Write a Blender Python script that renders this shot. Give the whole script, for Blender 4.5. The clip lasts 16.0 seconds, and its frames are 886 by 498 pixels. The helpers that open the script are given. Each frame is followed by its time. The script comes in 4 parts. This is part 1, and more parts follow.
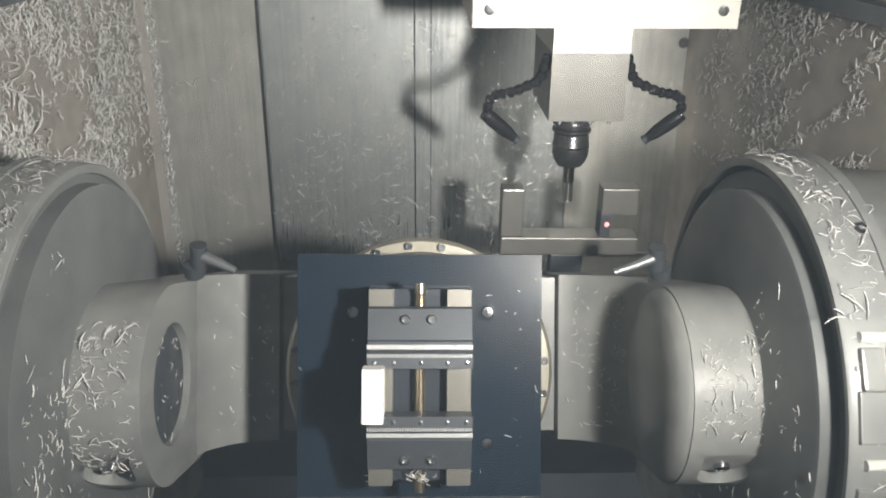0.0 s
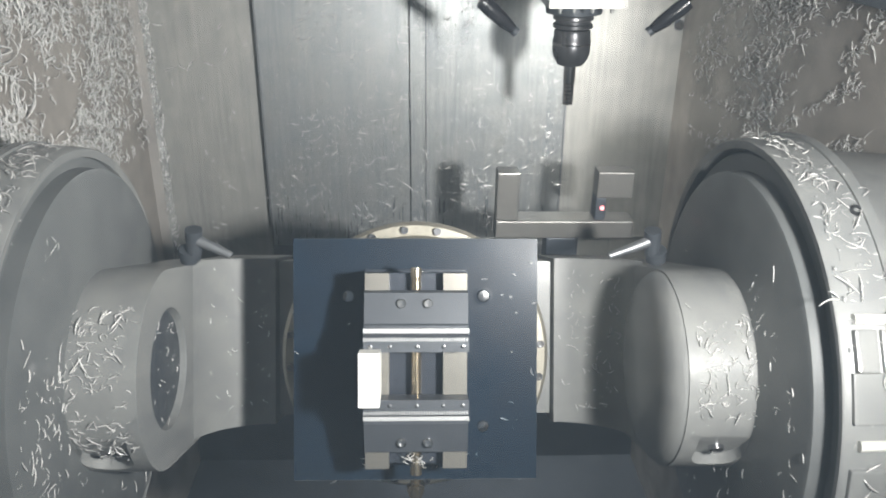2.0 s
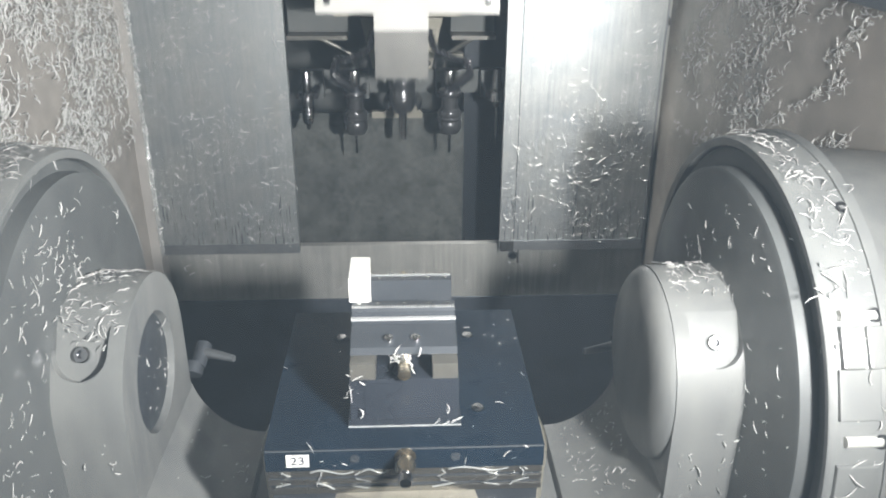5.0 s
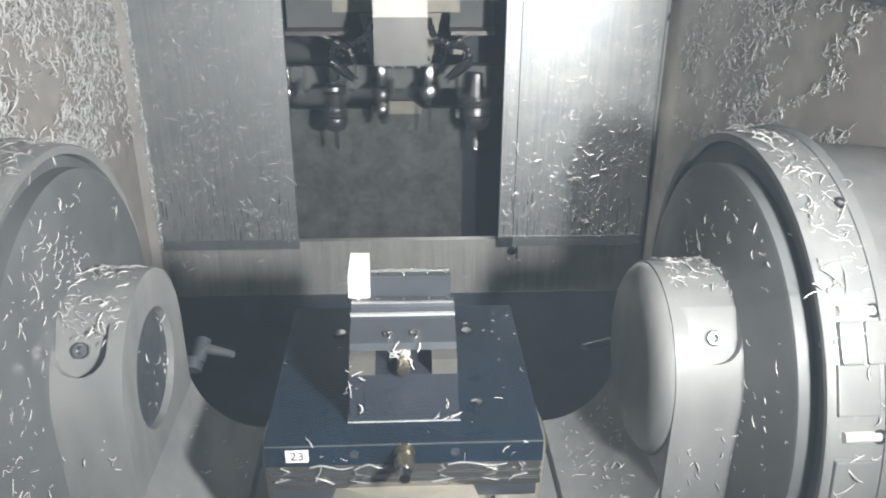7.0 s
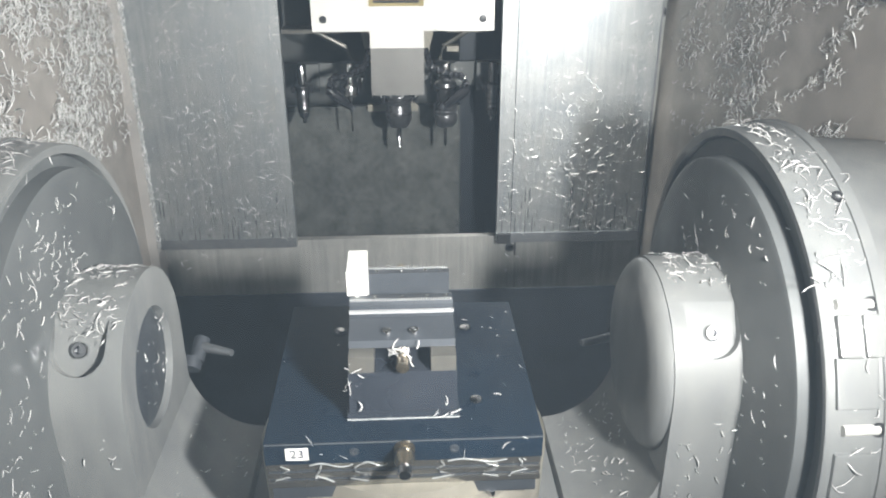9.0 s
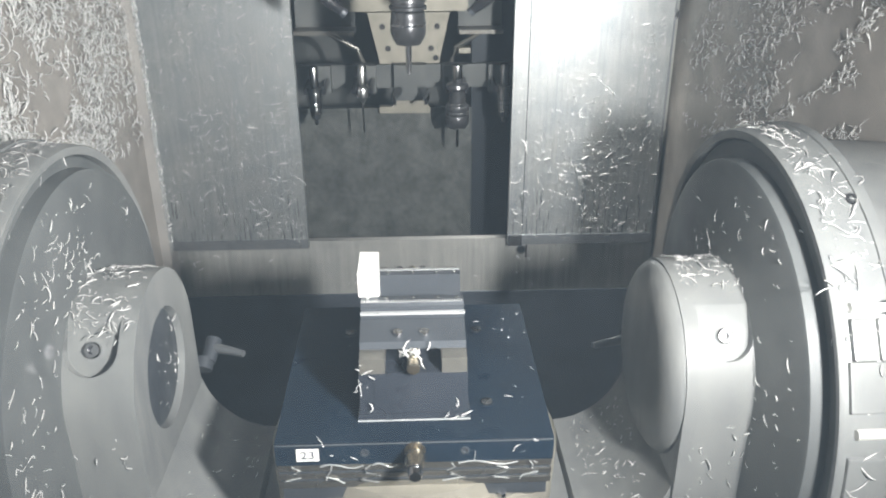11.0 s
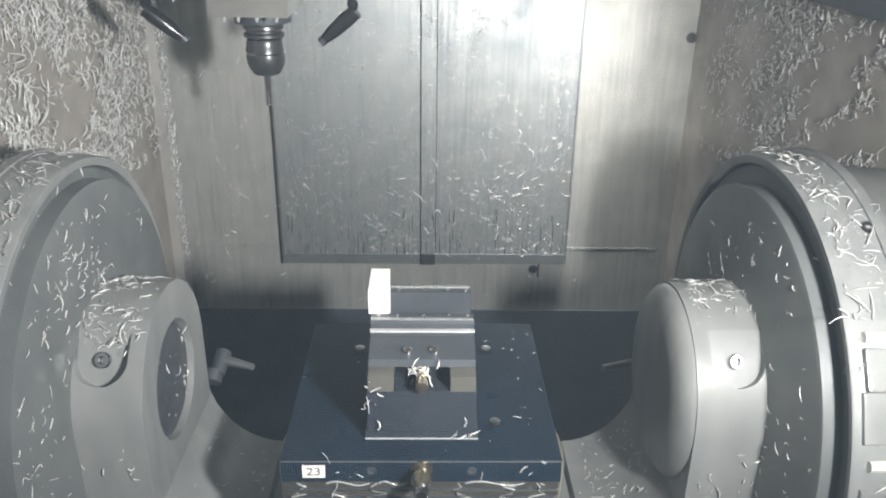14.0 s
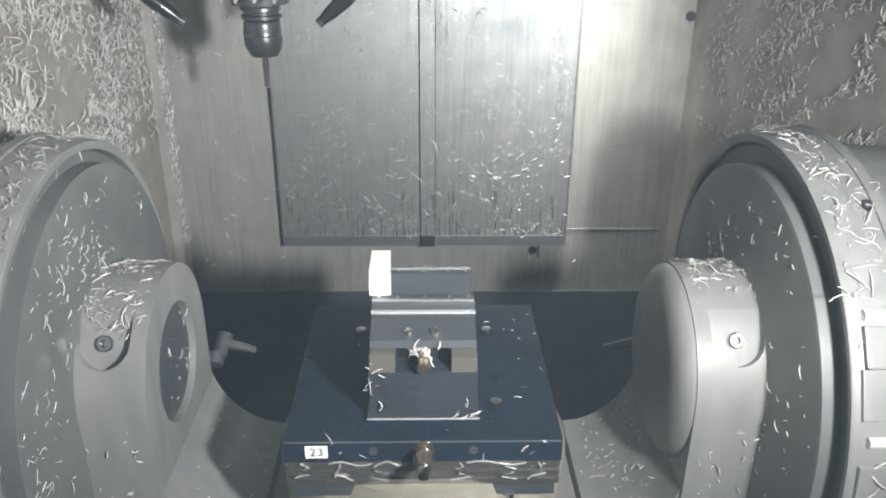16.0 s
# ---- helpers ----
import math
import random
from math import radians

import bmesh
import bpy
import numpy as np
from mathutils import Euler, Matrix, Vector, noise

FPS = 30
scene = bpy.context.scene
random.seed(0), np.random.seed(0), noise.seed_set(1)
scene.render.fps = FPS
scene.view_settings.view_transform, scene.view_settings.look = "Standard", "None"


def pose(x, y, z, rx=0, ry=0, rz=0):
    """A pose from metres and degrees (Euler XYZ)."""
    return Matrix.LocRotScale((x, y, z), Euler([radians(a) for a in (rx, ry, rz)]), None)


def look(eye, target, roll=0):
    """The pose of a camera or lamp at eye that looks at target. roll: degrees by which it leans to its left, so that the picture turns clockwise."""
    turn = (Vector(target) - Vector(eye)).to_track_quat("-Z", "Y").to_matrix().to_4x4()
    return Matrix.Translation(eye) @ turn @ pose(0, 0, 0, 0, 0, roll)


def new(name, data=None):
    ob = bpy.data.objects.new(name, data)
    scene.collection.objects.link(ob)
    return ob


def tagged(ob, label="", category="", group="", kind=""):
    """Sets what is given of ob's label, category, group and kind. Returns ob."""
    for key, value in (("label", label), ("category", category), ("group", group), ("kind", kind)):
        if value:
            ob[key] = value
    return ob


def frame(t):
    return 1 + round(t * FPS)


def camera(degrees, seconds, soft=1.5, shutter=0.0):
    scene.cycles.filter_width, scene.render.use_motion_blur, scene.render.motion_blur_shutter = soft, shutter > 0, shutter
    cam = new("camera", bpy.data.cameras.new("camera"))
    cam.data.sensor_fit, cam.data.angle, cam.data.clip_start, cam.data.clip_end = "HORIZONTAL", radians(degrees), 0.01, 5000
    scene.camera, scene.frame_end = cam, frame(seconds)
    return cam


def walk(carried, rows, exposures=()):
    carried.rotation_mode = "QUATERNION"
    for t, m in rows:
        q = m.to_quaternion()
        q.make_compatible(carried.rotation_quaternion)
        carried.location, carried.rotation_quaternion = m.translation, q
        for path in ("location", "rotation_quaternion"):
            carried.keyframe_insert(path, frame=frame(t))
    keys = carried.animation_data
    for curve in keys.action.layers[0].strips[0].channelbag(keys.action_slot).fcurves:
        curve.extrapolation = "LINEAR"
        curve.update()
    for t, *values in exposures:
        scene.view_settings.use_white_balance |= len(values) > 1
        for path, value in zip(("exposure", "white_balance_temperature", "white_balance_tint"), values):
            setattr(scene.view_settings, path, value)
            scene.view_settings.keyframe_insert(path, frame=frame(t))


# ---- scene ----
# ---- camera: held by hand before the window of the machine, nearly still ----
cam = camera(57.27, 16.0, soft=1.9, shutter=0.4)
PATH = [
    (0, 0.0022, -1.0739, 0.5908, 1.687, -23.193, 0.496),
    (0.5, 0.0022, -1.0715, 0.5910, 1.630, -23.612, 0.251),
    (1, 0.0018, -1.0744, 0.5925, 2.173, -24.109, 0.324),
    (1.5, 0.0011, -1.0744, 0.5930, 2.414, -24.580, 0.224),
    (2, 0.0017, -1.0740, 0.5908, 2.060, -24.327, 0.458),
    (2.5, 0.0042, -1.0714, 0.5915, 2.099, -24.064, 0.611),
    (3, 0.0043, -1.0709, 0.5934, 2.225, -24.217, 0.383),
    (3.5, 0.0037, -1.0711, 0.5941, 2.677, -24.410, 0.446),
    (4, 0.0051, -1.0715, 0.5932, 2.712, -24.481, 0.365),
    (6.5, 0.0039, -1.0714, 0.5935, 3.006, -24.792, 0.487),
    (7, 0.0043, -1.0719, 0.5931, 2.920, -24.874, 0.404),
    (7.5, 0.0044, -1.0720, 0.5927, 2.911, -24.969, 0.375),
    (8, 0.0028, -1.0716, 0.5923, 2.962, -24.926, 0.326),
    (8.5, 0.0035, -1.0720, 0.5921, 3.011, -25.050, 0.170),
    (9, 0.0039, -1.0720, 0.5925, 3.089, -25.061, 0.034),
    (11.5, 0.0042, -1.0719, 0.5921, 1.686, -24.789, -0.016),
    (12, 0.0037, -1.0716, 0.5934, 1.002, -24.105, 0.427),
    (12.5, 0.0041, -1.0715, 0.5928, 0.799, -23.917, 0.751),
    (13, 0.0038, -1.0709, 0.5927, 0.855, -23.873, 0.838),
    (13.5, 0.0040, -1.0712, 0.5928, 1.023, -23.823, 0.858),
    (14, 0.0049, -1.0707, 0.5936, 1.238, -23.738, 0.808),
    (14.5, 0.0044, -1.0712, 0.5933, 1.376, -23.745, 0.737),
    (15, 0.0040, -1.0710, 0.5935, 1.497, -23.903, 0.713),
    (15.5, 0.0041, -1.0722, 0.5928, 1.328, -24.756, 0.439),
    (16, 0.0039, -1.0719, 0.5932, 1.299, -25.008, 0.393),
]


def aim(x, y, z, yaw, pitch, roll):
    a, b = radians(yaw), radians(pitch)
    eye = Vector((x, y, z))
    return look(eye, eye + Vector((math.sin(a) * math.cos(b), math.cos(a) * math.cos(b), math.sin(b))), roll)


EXPOSE = [(0, -0.2, 6900, 10), (0.5, -0.1, 6750, 10), (0.8, 0.05, 6650, 10), (1.2, 0.1, 6550, 10), (3.2, 0.1, 6500, 10), (3.8, 0.52, 6450, 10), (6.5, 0.36, 6450, 10), (7.5, 0.46, 6450, 10), (8.2, 0.52, 6450, 10), (11.4, 0.52, 6450, 10), (12.1, 0.36, 6480, 10), (13.0, 0.22, 6480, 10), (14.2, 0.16, 6480, 10), (16, 0.16, 6480, 10)]
walk(cam, [(r[0], aim(*r[1:])) for r in PATH], EXPOSE)

# ---- world and lights ----
world = bpy.data.worlds.new("world")
scene.world = world
world.use_nodes = True
world.node_tree.nodes["Background"].inputs[0].default_value = (0.43, 0.56, 0.69, 1)
world.node_tree.nodes["Background"].inputs[1].default_value = 0.33


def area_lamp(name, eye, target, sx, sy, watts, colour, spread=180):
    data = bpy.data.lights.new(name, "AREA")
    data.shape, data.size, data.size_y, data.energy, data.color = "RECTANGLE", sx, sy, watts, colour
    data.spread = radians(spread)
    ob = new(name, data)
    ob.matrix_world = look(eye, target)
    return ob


# Unseen front lamp, set where the cast shadows point; its body is added.
area_lamp("unseen_front_light", (0.385, -0.942, 0.52), (-0.32, 0.5, 0.22), 0.08, 0.08, 23, (0.995, 0.99, 0.96), 108)
area_lamp("machine_lamp_light", (0.385, 0.612, 0.568), (0.30, 0.79, -0.22), 0.24, 0.04, 2.6, (1.0, 0.99, 0.94), 64)

# ---- materials ----
def material(name, colour, rough=0.5, metal=0.0, colour2=None, scale=20.0, bump=0.0, bump_scale=200.0, stretch=(1, 1, 1), rough2=None, coat=0.0, detail=6.0):
    m = bpy.data.materials.new(name)
    m.use_nodes = True
    nt = m.node_tree
    b = nt.nodes["Principled BSDF"]
    b.inputs["Roughness"].default_value = rough
    b.inputs["Metallic"].default_value = metal
    b.inputs["Coat Weight"].default_value = coat
    b.inputs["Coat Roughness"].default_value = 0.12
    tc = nt.nodes.new("ShaderNodeTexCoord")
    mp = nt.nodes.new("ShaderNodeMapping")
    mp.inputs["Scale"].default_value = stretch
    nt.links.new(tc.outputs["Object"], mp.inputs["Vector"])
    n1 = nt.nodes.new("ShaderNodeTexNoise")
    n1.inputs["Scale"].default_value, n1.inputs["Detail"].default_value = scale, detail
    nt.links.new(mp.outputs["Vector"], n1.inputs["Vector"])
    n2 = nt.nodes.new("ShaderNodeTexNoise")
    n2.inputs["Scale"].default_value, n2.inputs["Detail"].default_value = scale * 0.15, 3
    nt.links.new(tc.outputs["Object"], n2.inputs["Vector"])
    mixf = nt.nodes.new("ShaderNodeMath")
    mixf.operation = "MULTIPLY_ADD"
    mixf.inputs[1].default_value = 0.5
    half = nt.nodes.new("ShaderNodeMath")
    half.operation = "MULTIPLY"
    half.inputs[1].default_value = 0.5
    nt.links.new(n2.outputs[0], half.inputs[0])
    nt.links.new(n1.outputs[0], mixf.inputs[0])
    nt.links.new(half.outputs[0], mixf.inputs[2])
    ramp = nt.nodes.new("ShaderNodeValToRGB")
    ramp.color_ramp.elements[0].position, ramp.color_ramp.elements[1].position = 0.35, 0.65
    ramp.color_ramp.elements[0].color = (*(colour2 or [c * 0.75 for c in colour]), 1)
    ramp.color_ramp.elements[1].color = (*colour, 1)
    nt.links.new(mixf.outputs[0], ramp.inputs[0])
    nt.links.new(ramp.outputs[0], b.inputs["Base Color"])
    rr = nt.nodes.new("ShaderNodeMapRange")
    rr.inputs["From Min"].default_value, rr.inputs["From Max"].default_value = 0.35, 0.65
    rr.inputs["To Min"].default_value, rr.inputs["To Max"].default_value = rough2 if rough2 is not None else min(1, rough * 1.3), rough
    nt.links.new(mixf.outputs[0], rr.inputs[0])
    nt.links.new(rr.outputs[0], b.inputs["Roughness"])
    if bump:
        nb = nt.nodes.new("ShaderNodeTexNoise")
        nb.inputs["Scale"].default_value, nb.inputs["Detail"].default_value = bump_scale, 4
        nt.links.new(mp.outputs["Vector"], nb.inputs["Vector"])
        bp = nt.nodes.new("ShaderNodeBump")
        bp.inputs["Strength"].default_value, bp.inputs["Distance"].default_value = bump, 0.002
        nt.links.new(nb.outputs[0], bp.inputs["Height"])
        nt.links.new(bp.outputs[0], b.inputs["Normal"])
    return m


def brushed(name, colour, colour2, rough, metal, groove):
    """Sheet steel brushed across, with fine upright runs of dried coolant."""
    m = material(name, colour, rough, metal, colour2, 110, 0, 160, (1, 1, 0.04), rough * 1.35)
    nt = m.node_tree
    tc = nt.nodes.new("ShaderNodeTexCoord")
    mp = nt.nodes.new("ShaderNodeMapping")
    mp.inputs["Scale"].default_value = (0.02, 0.02, 1)
    nt.links.new(tc.outputs["Object"], mp.inputs["Vector"])
    n = nt.nodes.new("ShaderNodeTexNoise")
    n.inputs["Scale"].default_value, n.inputs["Detail"].default_value = 900, 2
    nt.links.new(mp.outputs["Vector"], n.inputs["Vector"])
    b1 = nt.nodes.new("ShaderNodeBump")
    b1.inputs["Strength"].default_value, b1.inputs["Distance"].default_value = groove, 0.001
    nt.links.new(n.outputs[0], b1.inputs["Height"])
    mq = nt.nodes.new("ShaderNodeMapping")
    mq.inputs["Scale"].default_value = (1, 1, 0.04)
    nt.links.new(tc.outputs["Object"], mq.inputs["Vector"])
    n2 = nt.nodes.new("ShaderNodeTexNoise")
    n2.inputs["Scale"].default_value, n2.inputs["Detail"].default_value = 120, 3
    nt.links.new(mq.outputs["Vector"], n2.inputs["Vector"])
    b2 = nt.nodes.new("ShaderNodeBump")
    b2.inputs["Strength"].default_value, b2.inputs["Distance"].default_value = 0.12, 0.002
    nt.links.new(n2.outputs[0], b2.inputs["Height"])
    nt.links.new(b1.outputs[0], b2.inputs["Normal"])
    nt.links.new(b2.outputs[0], nt.nodes["Principled BSDF"].inputs["Normal"])
    return m


STEEL = brushed("stainless_sheet", (0.46, 0.455, 0.425), (0.32, 0.32, 0.31), 0.42, 0.5, 0.25)
DOORSTEEL = brushed("stainless_door_sheet", (0.46, 0.47, 0.46), (0.29, 0.31, 0.325), 0.39, 0.82, 0.16)
PANEL = material("painted_wall", (0.40, 0.38, 0.355), 0.42, 0.0, (0.28, 0.265, 0.25), 14, 0.15, 90, rough2=0.6)
SIDE = material("grimy_side_paint", (0.42, 0.385, 0.345), 0.4, 0.0, (0.22, 0.20, 0.18), 14, 0.2, 90, rough2=0.6, coat=0.3)
# Serves dark steel parts and the painted shadow low on the rear wall.
DARKSTEEL_SHADE = material("dark_steel_and_shade", (0.085, 0.098, 0.12), 0.4, 0.1, (0.045, 0.053, 0.066), 12, 0.2, 60)
CAST = material("grey_cast_paint", (0.245, 0.248, 0.238), 0.36, 0.0, (0.165, 0.17, 0.17), 34, 0.25, 120, (1, 1, 0.22), coat=0.25)
ROTOR = material("grey_rotor_paint", (0.135, 0.14, 0.14), 0.42, 0.0, (0.085, 0.09, 0.092), 18, 0.15, 120, coat=0.2)
PALLET = material("blued_pallet_steel", (0.011, 0.021, 0.035), 0.22, 0.0, (0.006, 0.011, 0.019), 14, 0.05, 80, rough2=0.42, coat=0.06)
PALLET.node_tree.nodes["Principled BSDF"].inputs["Specular IOR Level"].default_value = 0.16
PALLET.node_tree.nodes["Principled BSDF"].inputs["Coat Roughness"].default_value = 0.2
VISE = material("vise_steel", (0.065, 0.072, 0.082), 0.38, 0.2, (0.045, 0.05, 0.058), 40, 0.05, 200)
RAIL = material("ground_rail_steel", (0.20, 0.19, 0.17), 0.34, 0.5, (0.14, 0.135, 0.12), 40, 0.05, 200)
BRIGHT = material("bright_steel", (0.75, 0.75, 0.74), 0.18, 1.0, (0.6, 0.6, 0.6), 60)
CHROME = material("polished_steel", (0.55, 0.55, 0.56), 0.14, 1.0, (0.45, 0.45, 0.46), 60)
HOLDER = material("black_oxide_steel", (0.13, 0.13, 0.135), 0.26, 0.7, (0.07, 0.07, 0.075), 50)
BRASS = material("worn_brass", (0.64, 0.56, 0.43), 0.22, 0.95, (0.36, 0.31, 0.23), 60)
WHITE = material("white_plastic", (0.86, 0.85, 0.80), 0.5, 0.0, (0.82, 0.81, 0.76), 30)
HEADPAINT = material("white_head_paint", (0.80, 0.79, 0.75), 0.35, 0.0, (0.70, 0.69, 0.65), 12)
NOSE = material("spindle_nose_steel", (0.26, 0.255, 0.24), 0.35, 0.5, (0.19, 0.185, 0.175), 25, 0.1, 120)
HOSE = material("black_hose", (0.022, 0.022, 0.025), 0.2, 0.0, (0.012, 0.012, 0.014), 60, 0.2, 200)
BEIGE = material("worn_beige_plate", (0.38, 0.355, 0.295), 0.4, 0.3, (0.25, 0.235, 0.19), 25, 0.1, 90)
BLACK = material("black_rubber", (0.02, 0.02, 0.022), 0.5)
CAVITY = material("magazine_dark_steel", (0.16, 0.165, 0.16), 0.5, 0.2, (0.09, 0.095, 0.095), 10, 0.1, 60)
CHIP = material("aluminium_swarf", (0.82, 0.815, 0.79), 0.32, 0.2, (0.60, 0.595, 0.58), 90)
PINGLINT = material("pin_glint_tone", (0.62, 0.62, 0.58), 0.15, 0.0, (0.5, 0.5, 0.47), 60)
YELLOW = material("yellow_label", (0.42, 0.34, 0.15), 0.5)
INK = material("black_ink", (0.03, 0.03, 0.035), 0.6)
SLABMAT = material("speckled_steel", (0.15, 0.155, 0.145), 0.4, 0.2, (0.045, 0.048, 0.046), 160, 0.2, 200)
BLUEDARK = material("dark_blue_steel", (0.034, 0.042, 0.052), 0.35, 0.3, (0.022, 0.028, 0.036), 12)
LIP = material("dull_steel_edge", (0.26, 0.27, 0.28), 0.4, 0.7, (0.18, 0.19, 0.20), 40)
UNDER = material("ground_plate_steel", (0.34, 0.325, 0.29), 0.25, 0.85, (0.18, 0.172, 0.158), 18, 0.1, 60, (0.3, 1, 1))
VISEBASE = material("blued_vise_steel", (0.045, 0.052, 0.066), 0.24, 0.25, (0.03, 0.035, 0.045), 14, coat=0.6)
TAGINK = material("blue_grey_ink", (0.05, 0.055, 0.08), 0.6)
DROP = material("coolant_bead", (0.52, 0.53, 0.52), 0.1, 0.35, (0.42, 0.43, 0.42), 60, coat=1.0)
WETRUN = material("wet_coolant_run", (0.24, 0.26, 0.27), 0.2, 0.6, (0.18, 0.20, 0.21), 60, coat=1.0)
EDGE = material("ground_edge_steel", (0.62, 0.63, 0.62), 0.25, 0.35, (0.48, 0.49, 0.49), 60)
# Milky share of the pane is added as haze, lifting the darks.
HAZEPANE = bpy.data.materials.new("haze_window")
HAZEPANE.use_nodes = True
nt = HAZEPANE.node_tree
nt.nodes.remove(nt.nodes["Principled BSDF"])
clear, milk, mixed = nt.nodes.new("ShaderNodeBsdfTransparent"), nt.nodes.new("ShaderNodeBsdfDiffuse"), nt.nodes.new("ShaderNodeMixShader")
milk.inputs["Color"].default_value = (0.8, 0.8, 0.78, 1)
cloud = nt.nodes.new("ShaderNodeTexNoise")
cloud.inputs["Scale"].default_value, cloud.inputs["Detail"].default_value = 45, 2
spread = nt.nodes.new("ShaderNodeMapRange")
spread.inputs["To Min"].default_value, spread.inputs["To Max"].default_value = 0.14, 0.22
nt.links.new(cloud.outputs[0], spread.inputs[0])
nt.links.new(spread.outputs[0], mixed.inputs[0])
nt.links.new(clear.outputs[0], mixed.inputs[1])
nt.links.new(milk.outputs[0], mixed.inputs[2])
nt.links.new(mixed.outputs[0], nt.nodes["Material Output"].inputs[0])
REDLAMP = bpy.data.materials.new("red_indicator")
REDLAMP.use_nodes = True
REDLAMP.node_tree.nodes["Principled BSDF"].inputs["Emission Color"].default_value = (1.0, 0.05, 0.06, 1)
REDLAMP.node_tree.nodes["Principled BSDF"].inputs["Emission Strength"].default_value = 3.0

# ---- mesh helpers ----
def finish(bm, name, mat, parent=None, label="", bevel=0.0, smooth=False):
    if bevel:
        es = [e for e in bm.edges if len(e.link_faces) == 2 and e.calc_face_angle(0) > 0.6]
        bmesh.ops.bevel(bm, geom=es, offset=bevel, segments=2, affect="EDGES", profile=0.6)
    bmesh.ops.recalc_face_normals(bm, faces=bm.faces)
    p, home = parent, Vector()
    while p:
        home, p = home + p.location, p.parent
    bmesh.ops.translate(bm, verts=bm.verts, vec=-home)
    me = bpy.data.meshes.new(name)
    bm.to_mesh(me)
    bm.free()
    me.materials.append(mat)
    if smooth:
        me.shade_smooth()
        me.set_sharp_from_angle(angle=radians(35))
    ob = new(name, me)
    if parent:
        ob.parent = parent
    return ob


def part(name, bm, mat, parent, label="", bevel=0.0, smooth=False):
    ob = finish(bm, name, mat, parent, label, bevel, smooth)
    if label:
        ob["label"] = label
    return ob


def thing(name, x=0, y=0, z=0, label="", category="", group="", kind=""):
    ob = new(name)
    ob.empty_display_size = 0.05
    ob.location = (x, y, z)
    return tagged(ob, label, category, group, kind)


def add_box(bm, x0, x1, y0, y1, z0, z1):
    v = [bm.verts.new((x, y, z)) for x in (x0, x1) for y in (y0, y1) for z in (z0, z1)]
    for f in ((0, 1, 3, 2), (4, 6, 7, 5), (0, 4, 5, 1), (2, 3, 7, 6), (0, 2, 6, 4), (1, 5, 7, 3)):
        bm.faces.new([v[i] for i in f])
    return bm


def box(x0, x1, y0, y1, z0, z1):
    return add_box(bmesh.new(), x0, x1, y0, y1, z0, z1)


def prism(points, axis, a, b):
    """A closed outline, in the plane across the axis, pushed from a to b along it."""
    bm = bmesh.new()
    put = {"x": lambda p, w: (w, p[0], p[1]), "y": lambda p, w: (p[0], w, p[1]), "z": lambda p, w: (p[0], p[1], w)}[axis]
    lo, hi = [bm.verts.new(put(p, a)) for p in points], [bm.verts.new(put(p, b)) for p in points]
    bm.faces.new(lo[::-1]), bm.faces.new(hi)
    n = len(points)
    for i in range(n):
        bm.faces.new((lo[i], lo[(i + 1) % n], hi[(i + 1) % n], hi[i]))
    return bm


def lathe(profile, axis="z", centre=(0, 0, 0), n=40, bm=None, close=True):
    """A profile of (radius, along) turned round an axis through the centre."""
    bm = bm or bmesh.new()
    rings = []
    for r, h in profile:
        ring = []
        for i in range(n):
            a = 2 * math.pi * i / n
            c, s = r * math.cos(a), r * math.sin(a)
            p = {"z": (c, s, h), "x": (h, c, s), "y": (c, h, s)}[axis]
            ring.append(bm.verts.new(Vector(p) + Vector(centre)))
        rings.append(ring)
    for q, w in zip(rings, rings[1:]):
        for i in range(n):
            bm.faces.new((q[i], q[(i + 1) % n], w[(i + 1) % n], w[i]))
    if close:
        bm.faces.new(rings[0]), bm.faces.new(rings[-1])
    return bm


def tube(points, r, n=10):
    """A round bar along points."""
    bm = bmesh.new()
    pts = [Vector(p) for p in points]
    rad = r if isinstance(r, (list, tuple)) else [r] * len(pts)
    rings = []
    for i, p in enumerate(pts):
        d = (pts[min(i + 1, len(pts) - 1)] - pts[max(i - 1, 0)]).normalized()
        u = d.orthogonal().normalized() if abs(d.z) > 0.9 else d.cross(Vector((0, 0, 1))).normalized()
        w = d.cross(u)
        rings.append([bm.verts.new(p + rad[i] * (math.cos(2 * math.pi * k / n) * u + math.sin(2 * math.pi * k / n) * w)) for k in range(n)])
    for q, w in zip(rings, rings[1:]):
        for k in range(n):
            bm.faces.new((q[k], q[(k + 1) % n], w[(k + 1) % n], w[k]))
    bm.faces.new(rings[0]), bm.faces.new(rings[-1])
    return bm

# ---- the enclosure ----
def slab(name, bm, mat, label="", category="", kind="structure", bevel=0.0):
    return tagged(finish(bm, name, mat, None, "", bevel), label, category, "", kind)


WX, WY = 0.61, 0.79
wall_w = slab("wall_west", box(-WX - 0.02, -WX, -0.99, WY, -0.9, 1.3), SIDE, "grey painted steel side wall covered in swarf", "wall")
wall_e = slab("wall_east", box(WX, WX + 0.02, -0.99, WY, -0.9, 1.3), SIDE, "grey painted steel side wall covered in swarf", "wall")
bm = bmesh.new()
add_box(bm, -WX - 0.02, -0.27, WY, WY + 0.02, -0.9, 1.3)
add_box(bm, 0.27, WX + 0.02, WY, WY + 0.02, -0.9, 1.3)
add_box(bm, -0.27, 0.27, WY, WY + 0.02, -0.9, -0.246)
wall_n = slab("wall_north", bm, STEEL, "brushed stainless rear wall with a tool change opening", "wall")
FY = -0.99
bm = bmesh.new()
add_box(bm, -WX - 0.02, WX + 0.02, FY - 0.02, FY, -0.9, -0.05)
add_box(bm, -WX - 0.02, WX + 0.02, FY - 0.02, FY, 1.05, 1.3)
add_box(bm, -WX - 0.02, -0.255, FY - 0.02, FY, -0.05, 1.05)
